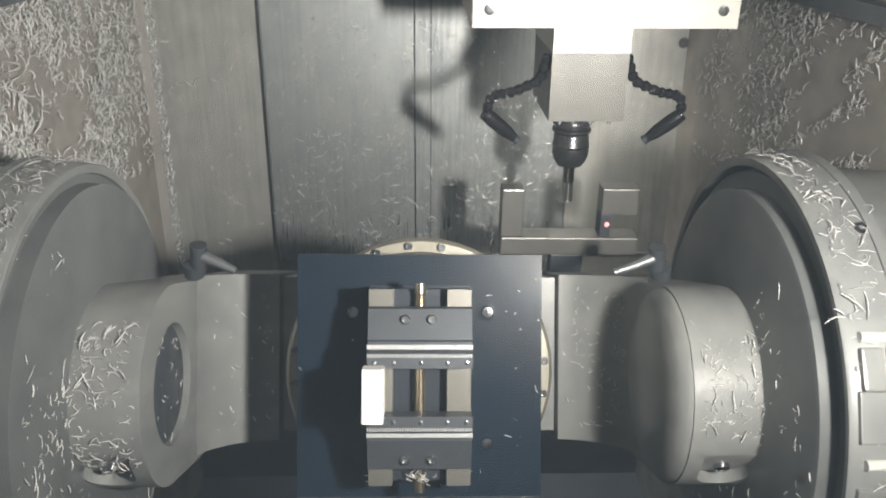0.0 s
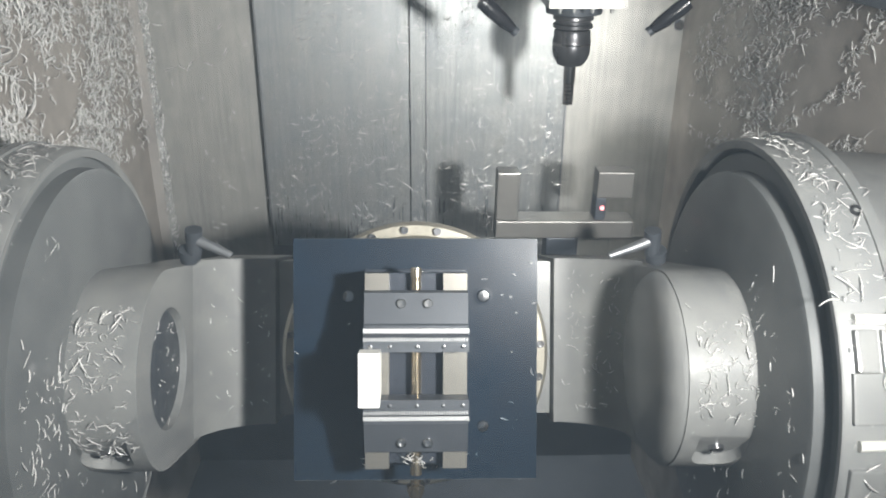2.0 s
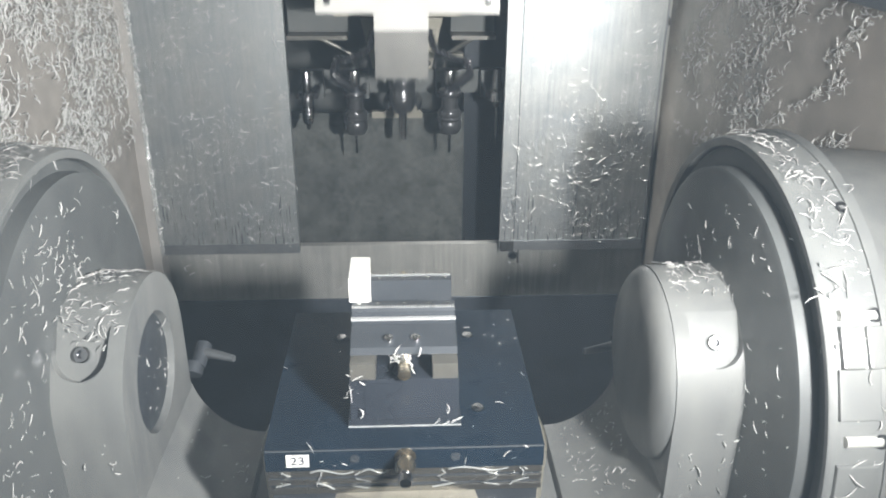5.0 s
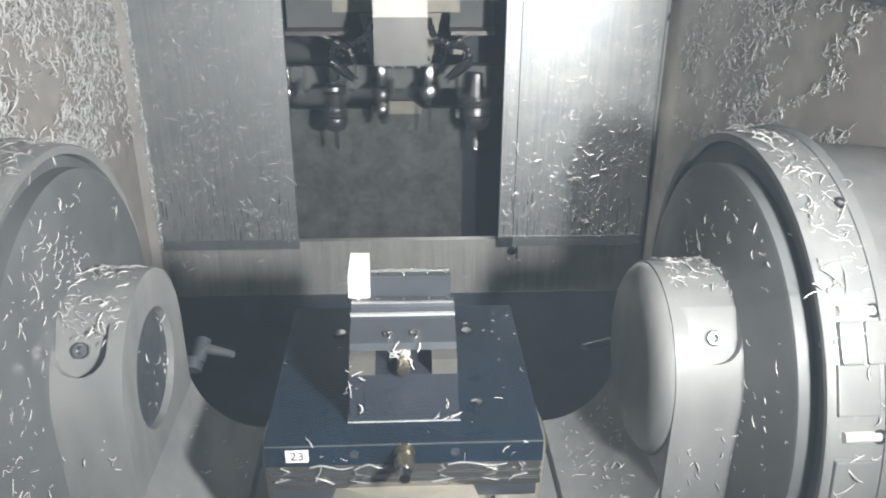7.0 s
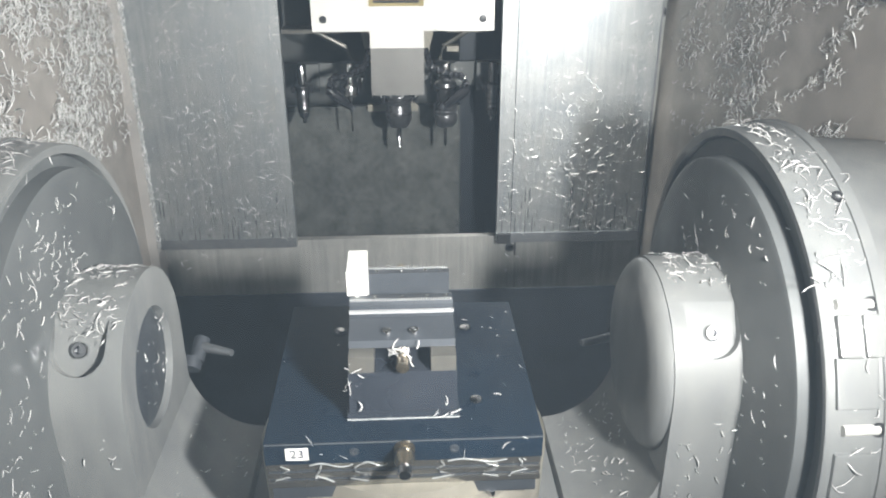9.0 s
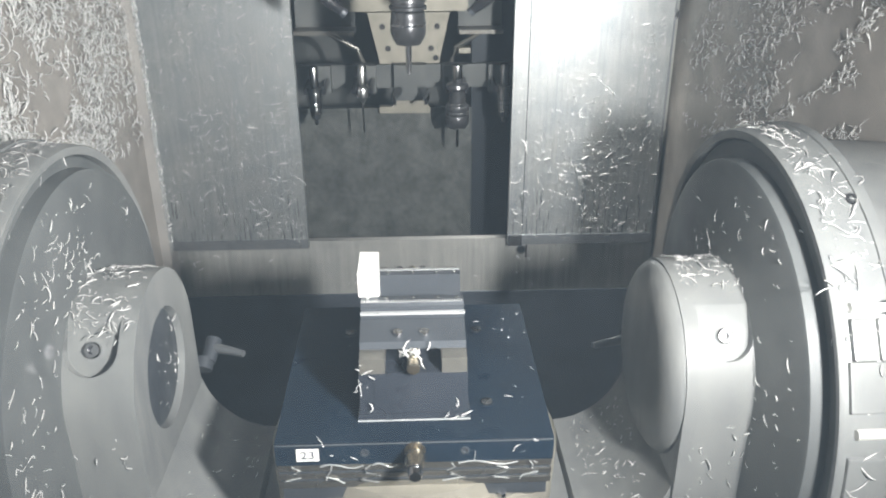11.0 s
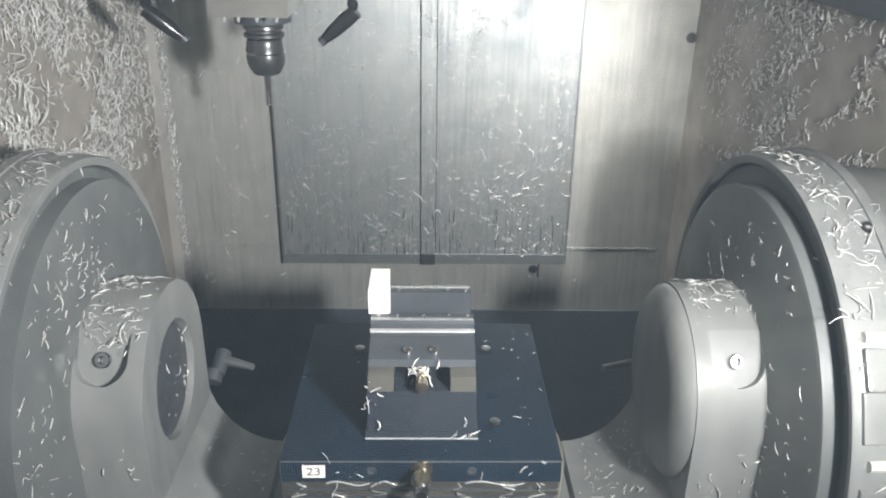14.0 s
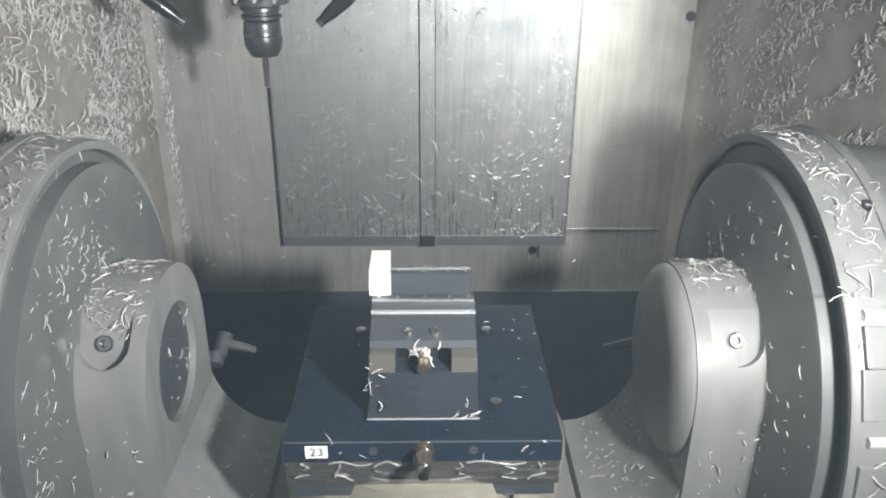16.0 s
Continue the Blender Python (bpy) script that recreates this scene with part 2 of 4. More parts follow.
add_box(bm, 0.255, WX + 0.02, FY - 0.02, FY, -0.05, 1.05)
slab("wall_south", bm, PANEL, "grey painted steel front with a window opening", "wall")
# Unseen window, presumed before the camera and added for its haze pane.
window = thing("window_1", 0, FY - 0.01, 0.5, "unseen machine door window with an added milky haze", "window", "", "structure")
pane = part("pane", box(-0.24, 0.24, FY - 0.012, FY - 0.009, -0.035, 1.035), HAZEPANE, window, "clear pane with haze put in as a milky share")
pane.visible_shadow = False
for x0, x1, z0, z1 in ((-0.255, 0.255, -0.05, -0.0355), (-0.255, 0.255, 1.0355, 1.05), (-0.255, -0.2405, -0.035, 1.035), (0.2405, 0.255, -0.035, 1.035)):
    part("window_frame", box(x0, x1, FY - 0.024, FY + 0.004, z0, z1), BLACK, window, "black rubber gasket", bevel=0.003)
slab("ceiling", box(-WX - 0.02, WX + 0.02, FY - 0.02, WY + 0.02, 1.3, 1.32), PANEL, "grey painted steel ceiling", "ceiling")
slab("floor", box(-WX - 0.02, WX + 0.02, FY - 0.02, WY + 0.02, -0.92, -0.9), DARKSTEEL_SHADE, "wet dark steel sump floor", "floor")
CONCRETE = material("hall_concrete", (0.34, 0.335, 0.32), 0.6, 0.0, (0.24, 0.235, 0.225), 6, 0.2, 60)
slab("floor_hall", box(-2.5, 2.5, -3.5, 2.2, -1.02, -0.924), CONCRETE, "grey concrete workshop floor under the machine", "floor")
# Dark sheet over the lower rear wall paints in the table's shadow.
slab("wall_shade_sheet", box(-WX, WX, WY - 0.006, WY - 0.001, -0.9, -0.395), DARKSTEEL_SHADE, "dark sheet painted as the table's shadow on the rear wall", "wall")
for s in (-1, 1):
    slab("trim_ledge", box(min(s * 0.575, s * WX), max(s * 0.575, s * WX), -0.985, WY - 0.001, 0.452, 0.475), DARKSTEEL_SHADE, "dark steel ledge along the side wall", "ledge", bevel=0.003)
slab("trim_corner", box(-WX, -WX + 0.022, 0.735, WY - 0.001, -0.5, 0.45), PANEL, "folded corner strip of the side wall", "trim", bevel=0.004)
slab("trim_seam", box(0.285, 0.289, WY - 0.0035, WY - 0.0005, -0.30, -0.262), INK, "narrow dark seam in the rear wall", "seam")

for s in (-1, 1):
    slab("trim_fold", box(min(s * 0.352, s * 0.585), max(s * 0.352, s * 0.585), WY - 0.002, WY - 0.0005, -0.222, -0.219), STEEL, "folded lip across the rear wall", "trim", bevel=0.0004)

# magazine room behind the doors
bm = bmesh.new()
add_box(bm, -1.92, -1.90, WY + 0.02, 1.7, -0.4, 1.3)
add_box(bm, 1.90, 1.92, WY + 0.02, 1.7, -0.4, 1.3)
add_box(bm, -1.90, 1.90, 1.68, 1.7, -0.4, 1.3)
add_box(bm, -1.90, 1.90, WY + 0.02, 1.68, -0.42, -0.4)
add_box(bm, -1.90, 1.90, WY + 0.02, 1.68, 1.3, 1.32)
add_box(bm, -1.90, -WX - 0.02, WY, WY + 0.02, -0.4, 1.3)
add_box(bm, WX + 0.02, 1.90, WY, WY + 0.02, -0.4, 1.3)
slab("wall_magazine", bm, CAVITY, "dark steel lining of the tool magazine", "wall")
slab("wall_magazine_panel", box(-0.40, 0.165, 1.06, 1.08, -0.4, 0.02), SLABMAT, "speckled grey steel panel behind the tools", "panel", bevel=0.003)
slab("wall_magazine_post", box(0.165, 0.45, 1.09, 1.11, -0.4, 0.9), BLUEDARK, "dark blue steel panel beside the tools", "panel")


def rear_bolt(x, z):
    b = thing("bolt", x, WY, z, "small steel screw in the rear wall", "bolt", "rear wall screws")
    part("head", lathe([(0.0085, WY - 0.0005), (0.0085, WY - 0.004), (0.004, WY - 0.004), (0.0035, WY - 0.002), (0.0005, WY - 0.002)], "y", (x, 0, z), 16), CHROME, b, smooth=True)
    part("washer", lathe([(0.012, WY - 0.0003), (0.012, WY - 0.0015), (0.009, WY - 0.0015)], "y", (x, 0, z), 18), VISE, b)


for p in ((0.274, -0.279), (0.60, 0.30)):
    rear_bolt(*p)


# ---- swarf and drops ----
def swarf(name, parent, count, place, size=(0.008, 0.02), thick=0.0016, seed=1, mat=None, curl=1.6, label="", flow=None, stand=0.0):
    """Curled shavings lying on a surface. place(rng) gives a point, a normal and whether it is kept."""
    rng = random.Random(seed)
    verts, faces = [], []
    for _ in range(count):
        got = place(rng)
        if got is None:
            continue
        p, n = Vector(got[0]), Vector(got[1]).normalized()
        u = n.orthogonal().normalized()
        w = n.cross(u)
        a0 = rng.uniform(0, 2 * math.pi) if flow is None else flow + rng.gauss(0, 0.5)
        if flow is not None:
            u = (Vector((0, 0, 1)) - n * n.z).normalized()
            w = n.cross(u)
        length = rng.uniform(*size) * rng.choice((0.3, 0.45, 0.6, 0.8, 1, 1, 1.4))
        bend = rng.choice((0.4, 1, 1.6)) * rng.uniform(-curl, curl)
        seg = 4
        q, ang, lift = p.copy(), a0, rng.uniform(0, 0.5)
        th = thick * rng.uniform(0.35, 1.1) * min(1.3, 0.5 + length / 0.016)
        base, up = len(verts), stand * rng.random() ** 1.5
        for k in range(seg + 1):
            d = (math.cos(ang) * u + math.sin(ang) * w + n * up * math.cos(2.6 * k / seg)).normalized()
            side = n.cross(d).normalized()
            wd = th * (0.35 + 0.65 * math.sin(math.pi * (k + 0.4) / (seg + 0.8)))
            h = n * (th * 0.6 + lift * length * 0.22 * math.sin(math.pi * k / seg))
            verts += [tuple(q + h + side * wd), tuple(q + h + n * wd * 1.1), tuple(q + h - side * wd)]
            q = q + d * (length / seg)
            ang += bend / seg
        for k in range(seg):
            b = base + 3 * k
            for i in range(3):
                j = (i + 1) % 3
                faces.append((b + i, b + j, b + 3 + j, b + 3 + i))
        faces += [(base, base + 1, base + 2), (base + 3 * seg + 2, base + 3 * seg + 1, base + 3 * seg)]
    if parent:
        p, home = parent, Vector()
        while p:
            home, p = home + p.location, p.parent
        verts = [tuple(Vector(v) - home) for v in verts]
    me = bpy.data.meshes.new(name)
    me.from_pydata(verts, [], faces)
    me.materials.append(mat or CHIP)
    me.shade_smooth()
    ob = new(name, me)
    if parent:
        ob.parent = parent
    tagged(ob, label, "swarf" if not parent else "", "", "stuff")
    return ob


def drops(name, parent, count, place, size=(0.0012, 0.003), seed=1, mat=None, label="", run=1.0):
    """Small wet beads clinging to a surface."""
    rng = random.Random(seed)
    verts, faces = [], []
    for _ in range(count):
        got = place(rng)
        if got is None:
            continue
        p, n = Vector(got[0]), Vector(got[1]).normalized()
        u = (Vector((0, 0, 1)) - n * n.z)
        u = u.normalized() if u.length > 0.01 else n.orthogonal().normalized()
        w = n.cross(u)
        r = rng.uniform(*size)
        ru = r * rng.uniform(1.0, 1.0 + run)
        b = len(verts)
        for hh, rr in ((0.0, 1.0), (0.5, 0.8)):
            for k in range(6):
                a = k * math.pi / 3
                verts.append(tuple(p + n * r * hh + u * ru * rr * math.cos(a) + w * r * rr * math.sin(a)))
        verts.append(tuple(p + n * r * 0.75))
        for k in range(6):
            j = (k + 1) % 6
            faces += [(b + k, b + j, b + 6 + j, b + 6 + k), (b + 6 + k, b + 6 + j, b + 12)]
    if parent:
        p, home = parent, Vector()
        while p:
            home, p = home + p.location, p.parent
        verts = [tuple(Vector(v) - home) for v in verts]
    me = bpy.data.meshes.new(name)
    me.from_pydata(verts, [], faces)
    me.materials.append(mat or DROP)
    me.shade_smooth()
    ob = new(name, me)
    if parent:
        ob.parent = parent
    return tagged(ob, label, "coolant drops" if not parent else "", "", "stuff")


def patchy(p, scale, cut):
    return noise.noise(Vector(p) * scale) > cut


def on_side(s, y0, y1, z0, z1, cut, y_thin=0.0):
    def place(rng):
        p = (s * (WX - 0.001), rng.uniform(y0, y1), rng.uniform(z0, z1))
        keep = noise.noise(Vector(p) * 5) * 0.8 + noise.noise(Vector(p) * 26) * 0.75
        return (p, (-s, 0, 0)) if keep > cut + rng.uniform(-0.2, 0.2) and rng.random() > y_thin * p[1] else None
    return place


def streaks(y0, y1, z0, z1, cut):
    """Chips dragged along in slanting streaks on the east wall."""
    def place(rng):
        y, z = rng.uniform(y0, y1), rng.uniform(z0, z1)
        a, b = z * 0.44 - y * 0.9, y * 0.44 + z * 0.9
        keep = noise.noise(Vector((a * 6, b * 34, 3.0))) * 0.9 + noise.noise(Vector((y * 5, z * 5, 7.0))) * 0.6
        return ((WX - 0.001, y, z), (-1, 0, 0)) if keep > cut + rng.uniform(-0.15, 0.15) and rng.random() > y else None
    return place


def on_rear(x0, x1, z0, z1, y, cut, scale=8):
    def place(rng):
        p = (rng.uniform(x0, x1), y, rng.uniform(z0, z1))
        return (p, (0, -1, 0)) if patchy(p, scale, cut + rng.uniform(-0.55, 0.55)) else None
    return place


swarf("swarf", None, 9500, on_side(-1, 0.02, 0.74, 0.05, 0.44, -0.15, 1.0), (0.010, 0.030), 0.0014, 11, curl=2.4, stand=0.9, label="curled bright aluminium swarf stuck on the wall")
swarf("swarf", None, 900, on_side(-1, -0.3, 0.5, 0.02, 0.25, -0.1), (0.009, 0.03), 0.0012, 12, curl=2.6, stand=1.2, label="curled bright aluminium swarf stuck on the wall")
swarf("swarf", None, 9000, streaks(-0.2, 0.68, 0.08, 0.44, 0.02), (0.008, 0.026), 0.0012, 13, flow=-1.3, stand=0.5, label="streaks of bright aluminium swarf on the wall")
drops("coolant_drops", None, 1500, on_side(1, 0.25, 0.78, 0.2, 0.45, 0.05), (0.0008, 0.0026), 14, label="coolant beads and fine chips on the wall")
drops("coolant_drops", None, 1400, on_side(-1, 0.3, 0.74, 0.05, 0.45, 0.05), (0.0008, 0.0026), 15, label="coolant beads and fine chips on the wall")


def corner_place(rng):
    z = rng.uniform(-0.25, 0.45)
    return ((-WX + 0.0225, rng.uniform(0.737, 0.788), z), (1, -0.3, 0)) if patchy((0, 0, z), 9, -0.2) else None


drops("coolant_drops", None, 900, corner_place, (0.0015, 0.004), 16, label="wet chips and beads along the corner strip")
swarf("swarf", None, 260, corner_place, (0.008, 0.018), 0.0018, 17, label="wet swarf along the corner strip")
swarf("swarf", None, 90, on_rear(-0.60, -0.35, -0.35, 0.44, WY - 0.001, -0.2), (0.010, 0.022), 0.0016, 18, label="scattered swarf on the rear wall")
drops("coolant_drops", None, 120, on_rear(0.36, 0.60, -0.35, 0.44, WY - 0.001, -0.1), (0.0005, 0.0013), 19, label="coolant beads on the rear wall")
drops("coolant_drops", None, 70, lambda r: ((r.choice((-1, 1)) * r.uniform(0.36, 0.57), WY - 0.004, r.gauss(-0.219, 0.004)), (0, -1, 0)), (0.001, 0.0024), 21, label="wet beads along the folded lip")
swarf("swarf", None, 40, on_rear(-0.5, 0.5, -0.385, -0.262, WY - 0.001, -0.2), (0.008, 0.02), 0.0016, 20, label="scattered swarf under the doors")


# ---- sliding doors of the tool change opening ----
def shutter(sign):
    x0, x1 = (-0.350, -0.0125) if sign < 0 else (-0.0095, 0.350)
    d = thing("sliding_door", 0, WY - 0.02, 0, "brushed stainless sliding door with chips and coolant streaks", "sliding door", "tool change doors")
    part("panel", box(x0, x1, WY - 0.028, WY - 0.012, -0.25, 1.25), DOORSTEEL, d, bevel=0.001)
    part("bottom_lip", box(x0, x1, WY - 0.031, WY - 0.0285, -0.2515, -0.226), LIP, d)
    part("edge_fold", box(x0, x0 + 0.004, WY - 0.0305, WY - 0.0285, -0.225, 1.25) if sign < 0 else box(x1 - 0.004, x1, WY - 0.0305, WY - 0.0285, -0.225, 1.25), LIP, d)
    if sign > 0:
        part("fold", box(x0 + 0.0345, x0 + 0.0362, WY - 0.0292, WY - 0.0275, -0.22, 1.25), INK, d)
        part("latch", box(x0 + 0.002, x0 + 0.034, WY - 0.040, WY - 0.0315, -0.250, -0.224), BLACK, d, bevel=0.002)
    f = WY - 0.0285
    swarf("swarf", d, 1050 if sign < 0 else 1100, on_rear(x0 + 0.005, x1 - 0.005, -0.24, 0.36, f, -0.05), (0.004, 0.015), 0.0009, 30 + sign, curl=2.2, stand=0.3)
    swarf("swarf", d, 80, on_rear(x0 + 0.005, x1 - 0.005, -0.24, 0.1, f, -0.2), (0.012, 0.026), 0.0010, 34 + sign, curl=2.6)
    drops("wet_run", d, 70, lambda r: ((r.uniform(x0 + 0.006, x1 - 0.006), f, -0.232 + 0.12 * r.random() ** 2), (0, -1, 0)), (0.0007, 0.0013), 42 + sign, WETRUN, run=26.0)
    drops("bead_film", d, 620, on_rear(x0 + 0.005, x1 - 0.005, -0.2, 0.40, f, -0.12), (0.0009, 0.0022), 38 + sign)
    return d


door_l, door_r = shutter(-1), shutter(1)

# ---- fixed trunnion housings ----
AY, AZ = -0.1677, 0.0111


def polar(r, a, x):
    return (x, AY + r * math.cos(a), AZ + r * math.sin(a))


def cut_away(ob, cutters):
    """Takes the cutters' shapes out of a mesh for good."""
    for c in cutters:
        mod = ob.modifiers.new("cut", "BOOLEAN")
        mod.operation, mod.solver, mod.object = "DIFFERENCE", "EXACT", c
    bpy.context.view_layer.update()
    dg = bpy.context.evaluated_depsgraph_get()
    me = bpy.data.meshes.new_from_object(ob.evaluated_get(dg))
    ob.modifiers.clear()
    ob.data = me
    for c in cutters:
        bpy.data.objects.remove(c)
    return ob


def housing(s):
    h = thing("trunnion_housing", s * 0.5, AY, AZ, "round grey housing of the tilting table with bolted rim", "machine housing", "trunnion housings")
    r = 0.296 if s > 0 else 0.287
    bm = lathe([(r - 0.012, s * 0.45), (r - 0.012, s * 0.414), (r - 0.002, s * 0.412), (r, s * 0.415), (r + 0.006, s * 0.478), (r - 0.012, s * 0.482), (r - 0.02, s * 0.609)], "x", (0, AY, AZ), 96, close=False)
    part("rim", bm, CAST, h, smooth=True)
    part("back_plate", lathe([(0.02, s * 0.45), (r - 0.014, s * 0.45), (r - 0.014, s * 0.462), (0.02, s * 0.462)], "x", (0, AY, AZ), 64), ROTOR, h, smooth=True)
    for deg in (116, 139.5, 163, 186.5, 210):
        a = radians(deg)
        m = Matrix.Translation(polar(r + 0.002, a, s * 0.462)) @ Matrix.Rotation(a - math.pi / 2, 4, "X")
        bm = lathe([(0.0075, -0.006), (0.0075, 0.004), (0.004, 0.0042), (0.0035, 0.001), (0.0005, 0.001)], "z", (0, 0, 0), 14)
        bmesh.ops.transform(bm, matrix=m, verts=bm.verts)
        part("bolt", bm, BLACK, h, smooth=True)
        if deg > 130:
            bm = tube([(0, 0, 0.001), (0.036 * -s, 0, 0.002)], 0.0055, 10)
            bmesh.ops.transform(bm, matrix=m, verts=bm.verts)
            # Pale pin colour stands in for the highlights on wet steel.
            part("pin", bm, PINGLINT, h, smooth=True)
    for deg in (145.5, 192):
        a = radians(deg)
        m = Matrix.Translation(polar(r + 0.003, a, s * 0.450)) @ Matrix.Rotation(a - math.pi / 2, 4, "X")
        for u0, u1 in ((-0.026, -0.004), (0.0, 0.022)):
            bm = box(u0, u1, -0.021, 0.021, -0.006, 0.005)
            bmesh.ops.transform(bm, matrix=m, verts=bm.verts)
            part("clamp_block", bm, CAST, h, bevel=0.0025)

    for deg in (154.3, 172.5, 201):
        m = Matrix.Translation(polar(r + 0.003, radians(deg), s * 0.442)) @ Matrix.Rotation(radians(deg) - math.pi / 2, 4, "X")
        bm = box(-0.022, 0.020, -0.025, 0.025, -0.006, 0.0022)
        bmesh.ops.transform(bm, matrix=m, verts=bm.verts)
        part("cover_plate", bm, CAST, h, bevel=0.0018)
    part("rim_ridge", lathe([(r - 0.004, s * 0.4655), (r + 0.0075, s * 0.466), (r + 0.0085, s * 0.4775), (r - 0.004, s * 0.478)], "x", (0, AY, AZ), 96, close=False), CAST, h, smooth=True)

    def rim_place(rng):
        a = radians(rng.triangular(60, 185, 100))
        p = polar(r + 0.003, a, s * rng.uniform(0.416, 0.475))
        n = (0, math.cos(a), math.sin(a))
        return (p, n) if patchy(p, 9, -0.4 + max(0, (math.degrees(a) - 135) / 60) + rng.uniform(-0.3, 0.3)) else None
    swarf("swarf", h, 240, rim_place, (0.007, 0.024), 0.0006, 50 + s, curl=2.4, stand=0.8)
    drops("bead_film", h, 140, rim_place, (0.0007, 0.0019), 53 + s)
    return h


housing(-1), housing(1)

# ---- tilting trunnion ----
trunnion = thing("trunnion_table", 0, AY, AZ, "grey cast tilting trunnion table with round hubs and arms", "tilting table")
for s in (-1, 1):
    rr = 0.283 if s > 0 else 0.274
    part("rotor", lathe([(0.02, s * 0.44), (rr, s * 0.44), (rr, s * 0.424), (rr - 0.003, s * 0.421), (0.259, s * 0.421), (0.257, s * 0.402), (0.252, s * 0.400), (0.02, s * 0.400)], "x", (0, AY, AZ), 80), ROTOR, trunnion, smooth=True)
    # hub: round above, straight below
    R, lo = 0.129, -0.34
    prof = [(AY - R, lo)] + [(AY - R * math.cos(radians(a)), AZ + R * math.sin(radians(a))) for a in range(0, 181, 6)] + [(AY + R, lo)]
    hub = part("hub", prism(prof, "x", min(s * 0.319, s * 0.405), max(s * 0.319, s * 0.405)), CAST, trunnion, bevel=0.014, smooth=True)
    cutters = []
    # bolt pocket milled into the front of the hub: round below, running out above
    tilt = radians(31)
    d = Vector((0, -math.cos(tilt), math.sin(tilt)))
    up = Vector((0, math.sin(tilt), math.cos(tilt)))
    cx, floor_r, low = s * 0.369, R * 0.885, 0.024
    arc = [(0.031 * math.cos(radians(q)), low + 0.031 * math.sin(radians(q))) for q in range(180, 361, 12)] + [(0.031, 0.10), (-0.031, 0.10)]
    turn_to = Matrix((Vector((1, 0, 0)), up, d)).transposed().to_4x4()
    bm = prism(arc, "z", floor_r, floor_r + 0.08)
    bmesh.ops.transform(bm, matrix=Matrix.Translation((cx, 0, 0)) @ turn_to, verts=bm.verts)
    bmesh.ops.recalc_face_normals(bm, faces=bm.faces)
    me = bpy.data.meshes.new("cutter")
    bm.to_mesh(me), bm.free()
    c = new("cutter", me)
    c.parent = trunnion
    cutters.append(c)
    if s < 0:
        bm = lathe([(0.077, -0.36), (0.080, -0.29)], "x", (0, 0, 0), 48)
        bmesh.ops.recalc_face_normals(bm, faces=bm.faces)
        me = bpy.data.meshes.new("cutter")
        bm.to_mesh(me), bm.free()
        c = new("cutter", me)
        c.parent = trunnion
        cutters.append(c)
    cut_away(hub, cutters)
    hub.data.shade_smooth()
    hub.data.set_sharp_from_angle(angle=radians(35))
    m = Matrix.Translation(Vector((cx, AY, AZ)) + d * floor_r + up * low) @ turn_to
    bm = lathe([(0.0095, -0.008), (0.0095, 0.006), (0.008, 0.0075), (0.005, 0.0075), (0.0045, 0.002), (0.0005, 0.002)], "z", (0, 0, 0), 20)
    bmesh.ops.transform(bm, matrix=m, verts=bm.verts)
    part("pocket_bolt", bm, CHROME, trunnion, smooth=True)
    if s < 0:
        part("bore_cap", lathe([(0.0765, -0.357), (0.0765, -0.329), (0.070, -0.326), (0.0005, -0.326)], "x", (0, AY, AZ), 40), VISE, trunnion, smooth=True)
    else:
        part("bearing_cap", lathe([(0.1275, 0.328), (0.1268, 0.319), (0.122, 0.311), (0.110, 0.303), (0.085, 0.298), (0.0005, 0.296)], "x", (0, AY, AZ), 48), CAST, trunnion, smooth=True)
    # arm: a concave sweep from the hub down to the table
    prof = [(s * 0.325, -0.080)] + [(s * (0.323 - 0.094 * (1 - math.cos(a)) - 0.012 * math.sin(a)), -0.080 - 0.11 * math.sin(a)) for a in [radians(q) for q in range(10, 91, 10)]]
    prof += [(s * 0.214, -0.20), (s * 0.212, -0.34), (s * 0.325, -0.34)]
    part("arm", prism([(x, z) for x, z in prof], "y", AY - 0.122, AY + 0.135), CAST, trunnion, bevel=0.006, smooth=True)
part("cross_beam", box(-0.212, 0.212, AY - 0.11, AY + 0.13, -0.34, -0.20), CAST, trunnion, bevel=0.02)
part("rotary_flange", lathe([(0.15, -0.20), (0.188, -0.19), (0.192, -0.10), (0.186, -0.09), (0.172, -0.088), (0.168, -0.066), (0.10, -0.062)], "z", (0, AY, 0), 64), BEIGE, trunnion, smooth=True)
for k in range(24):
    a = 2 * math.pi * k / 24 + 0.09
    part("flange_bolt", lathe([(0.0055, -0.0885), (0.0055, -0.082), (0.003, -0.082), (0.0028, -0.085), (0.0004, -0.085)], "z", (0.1795 * math.cos(a), AY + 0.1795 * math.sin(a), 0), 12), CHROME, trunnion, smooth=True)


# shapes written as they lie with the table tipped up
def tipped(bm):
    m = Matrix.Translation((0, AY, AZ)) @ Matrix.Rotation(radians(-67.2), 4, "X") @ Matrix.Translation((0, -AY, -AZ))
    bmesh.ops.transform(bm, matrix=m, verts=bm.verts)
    return bm


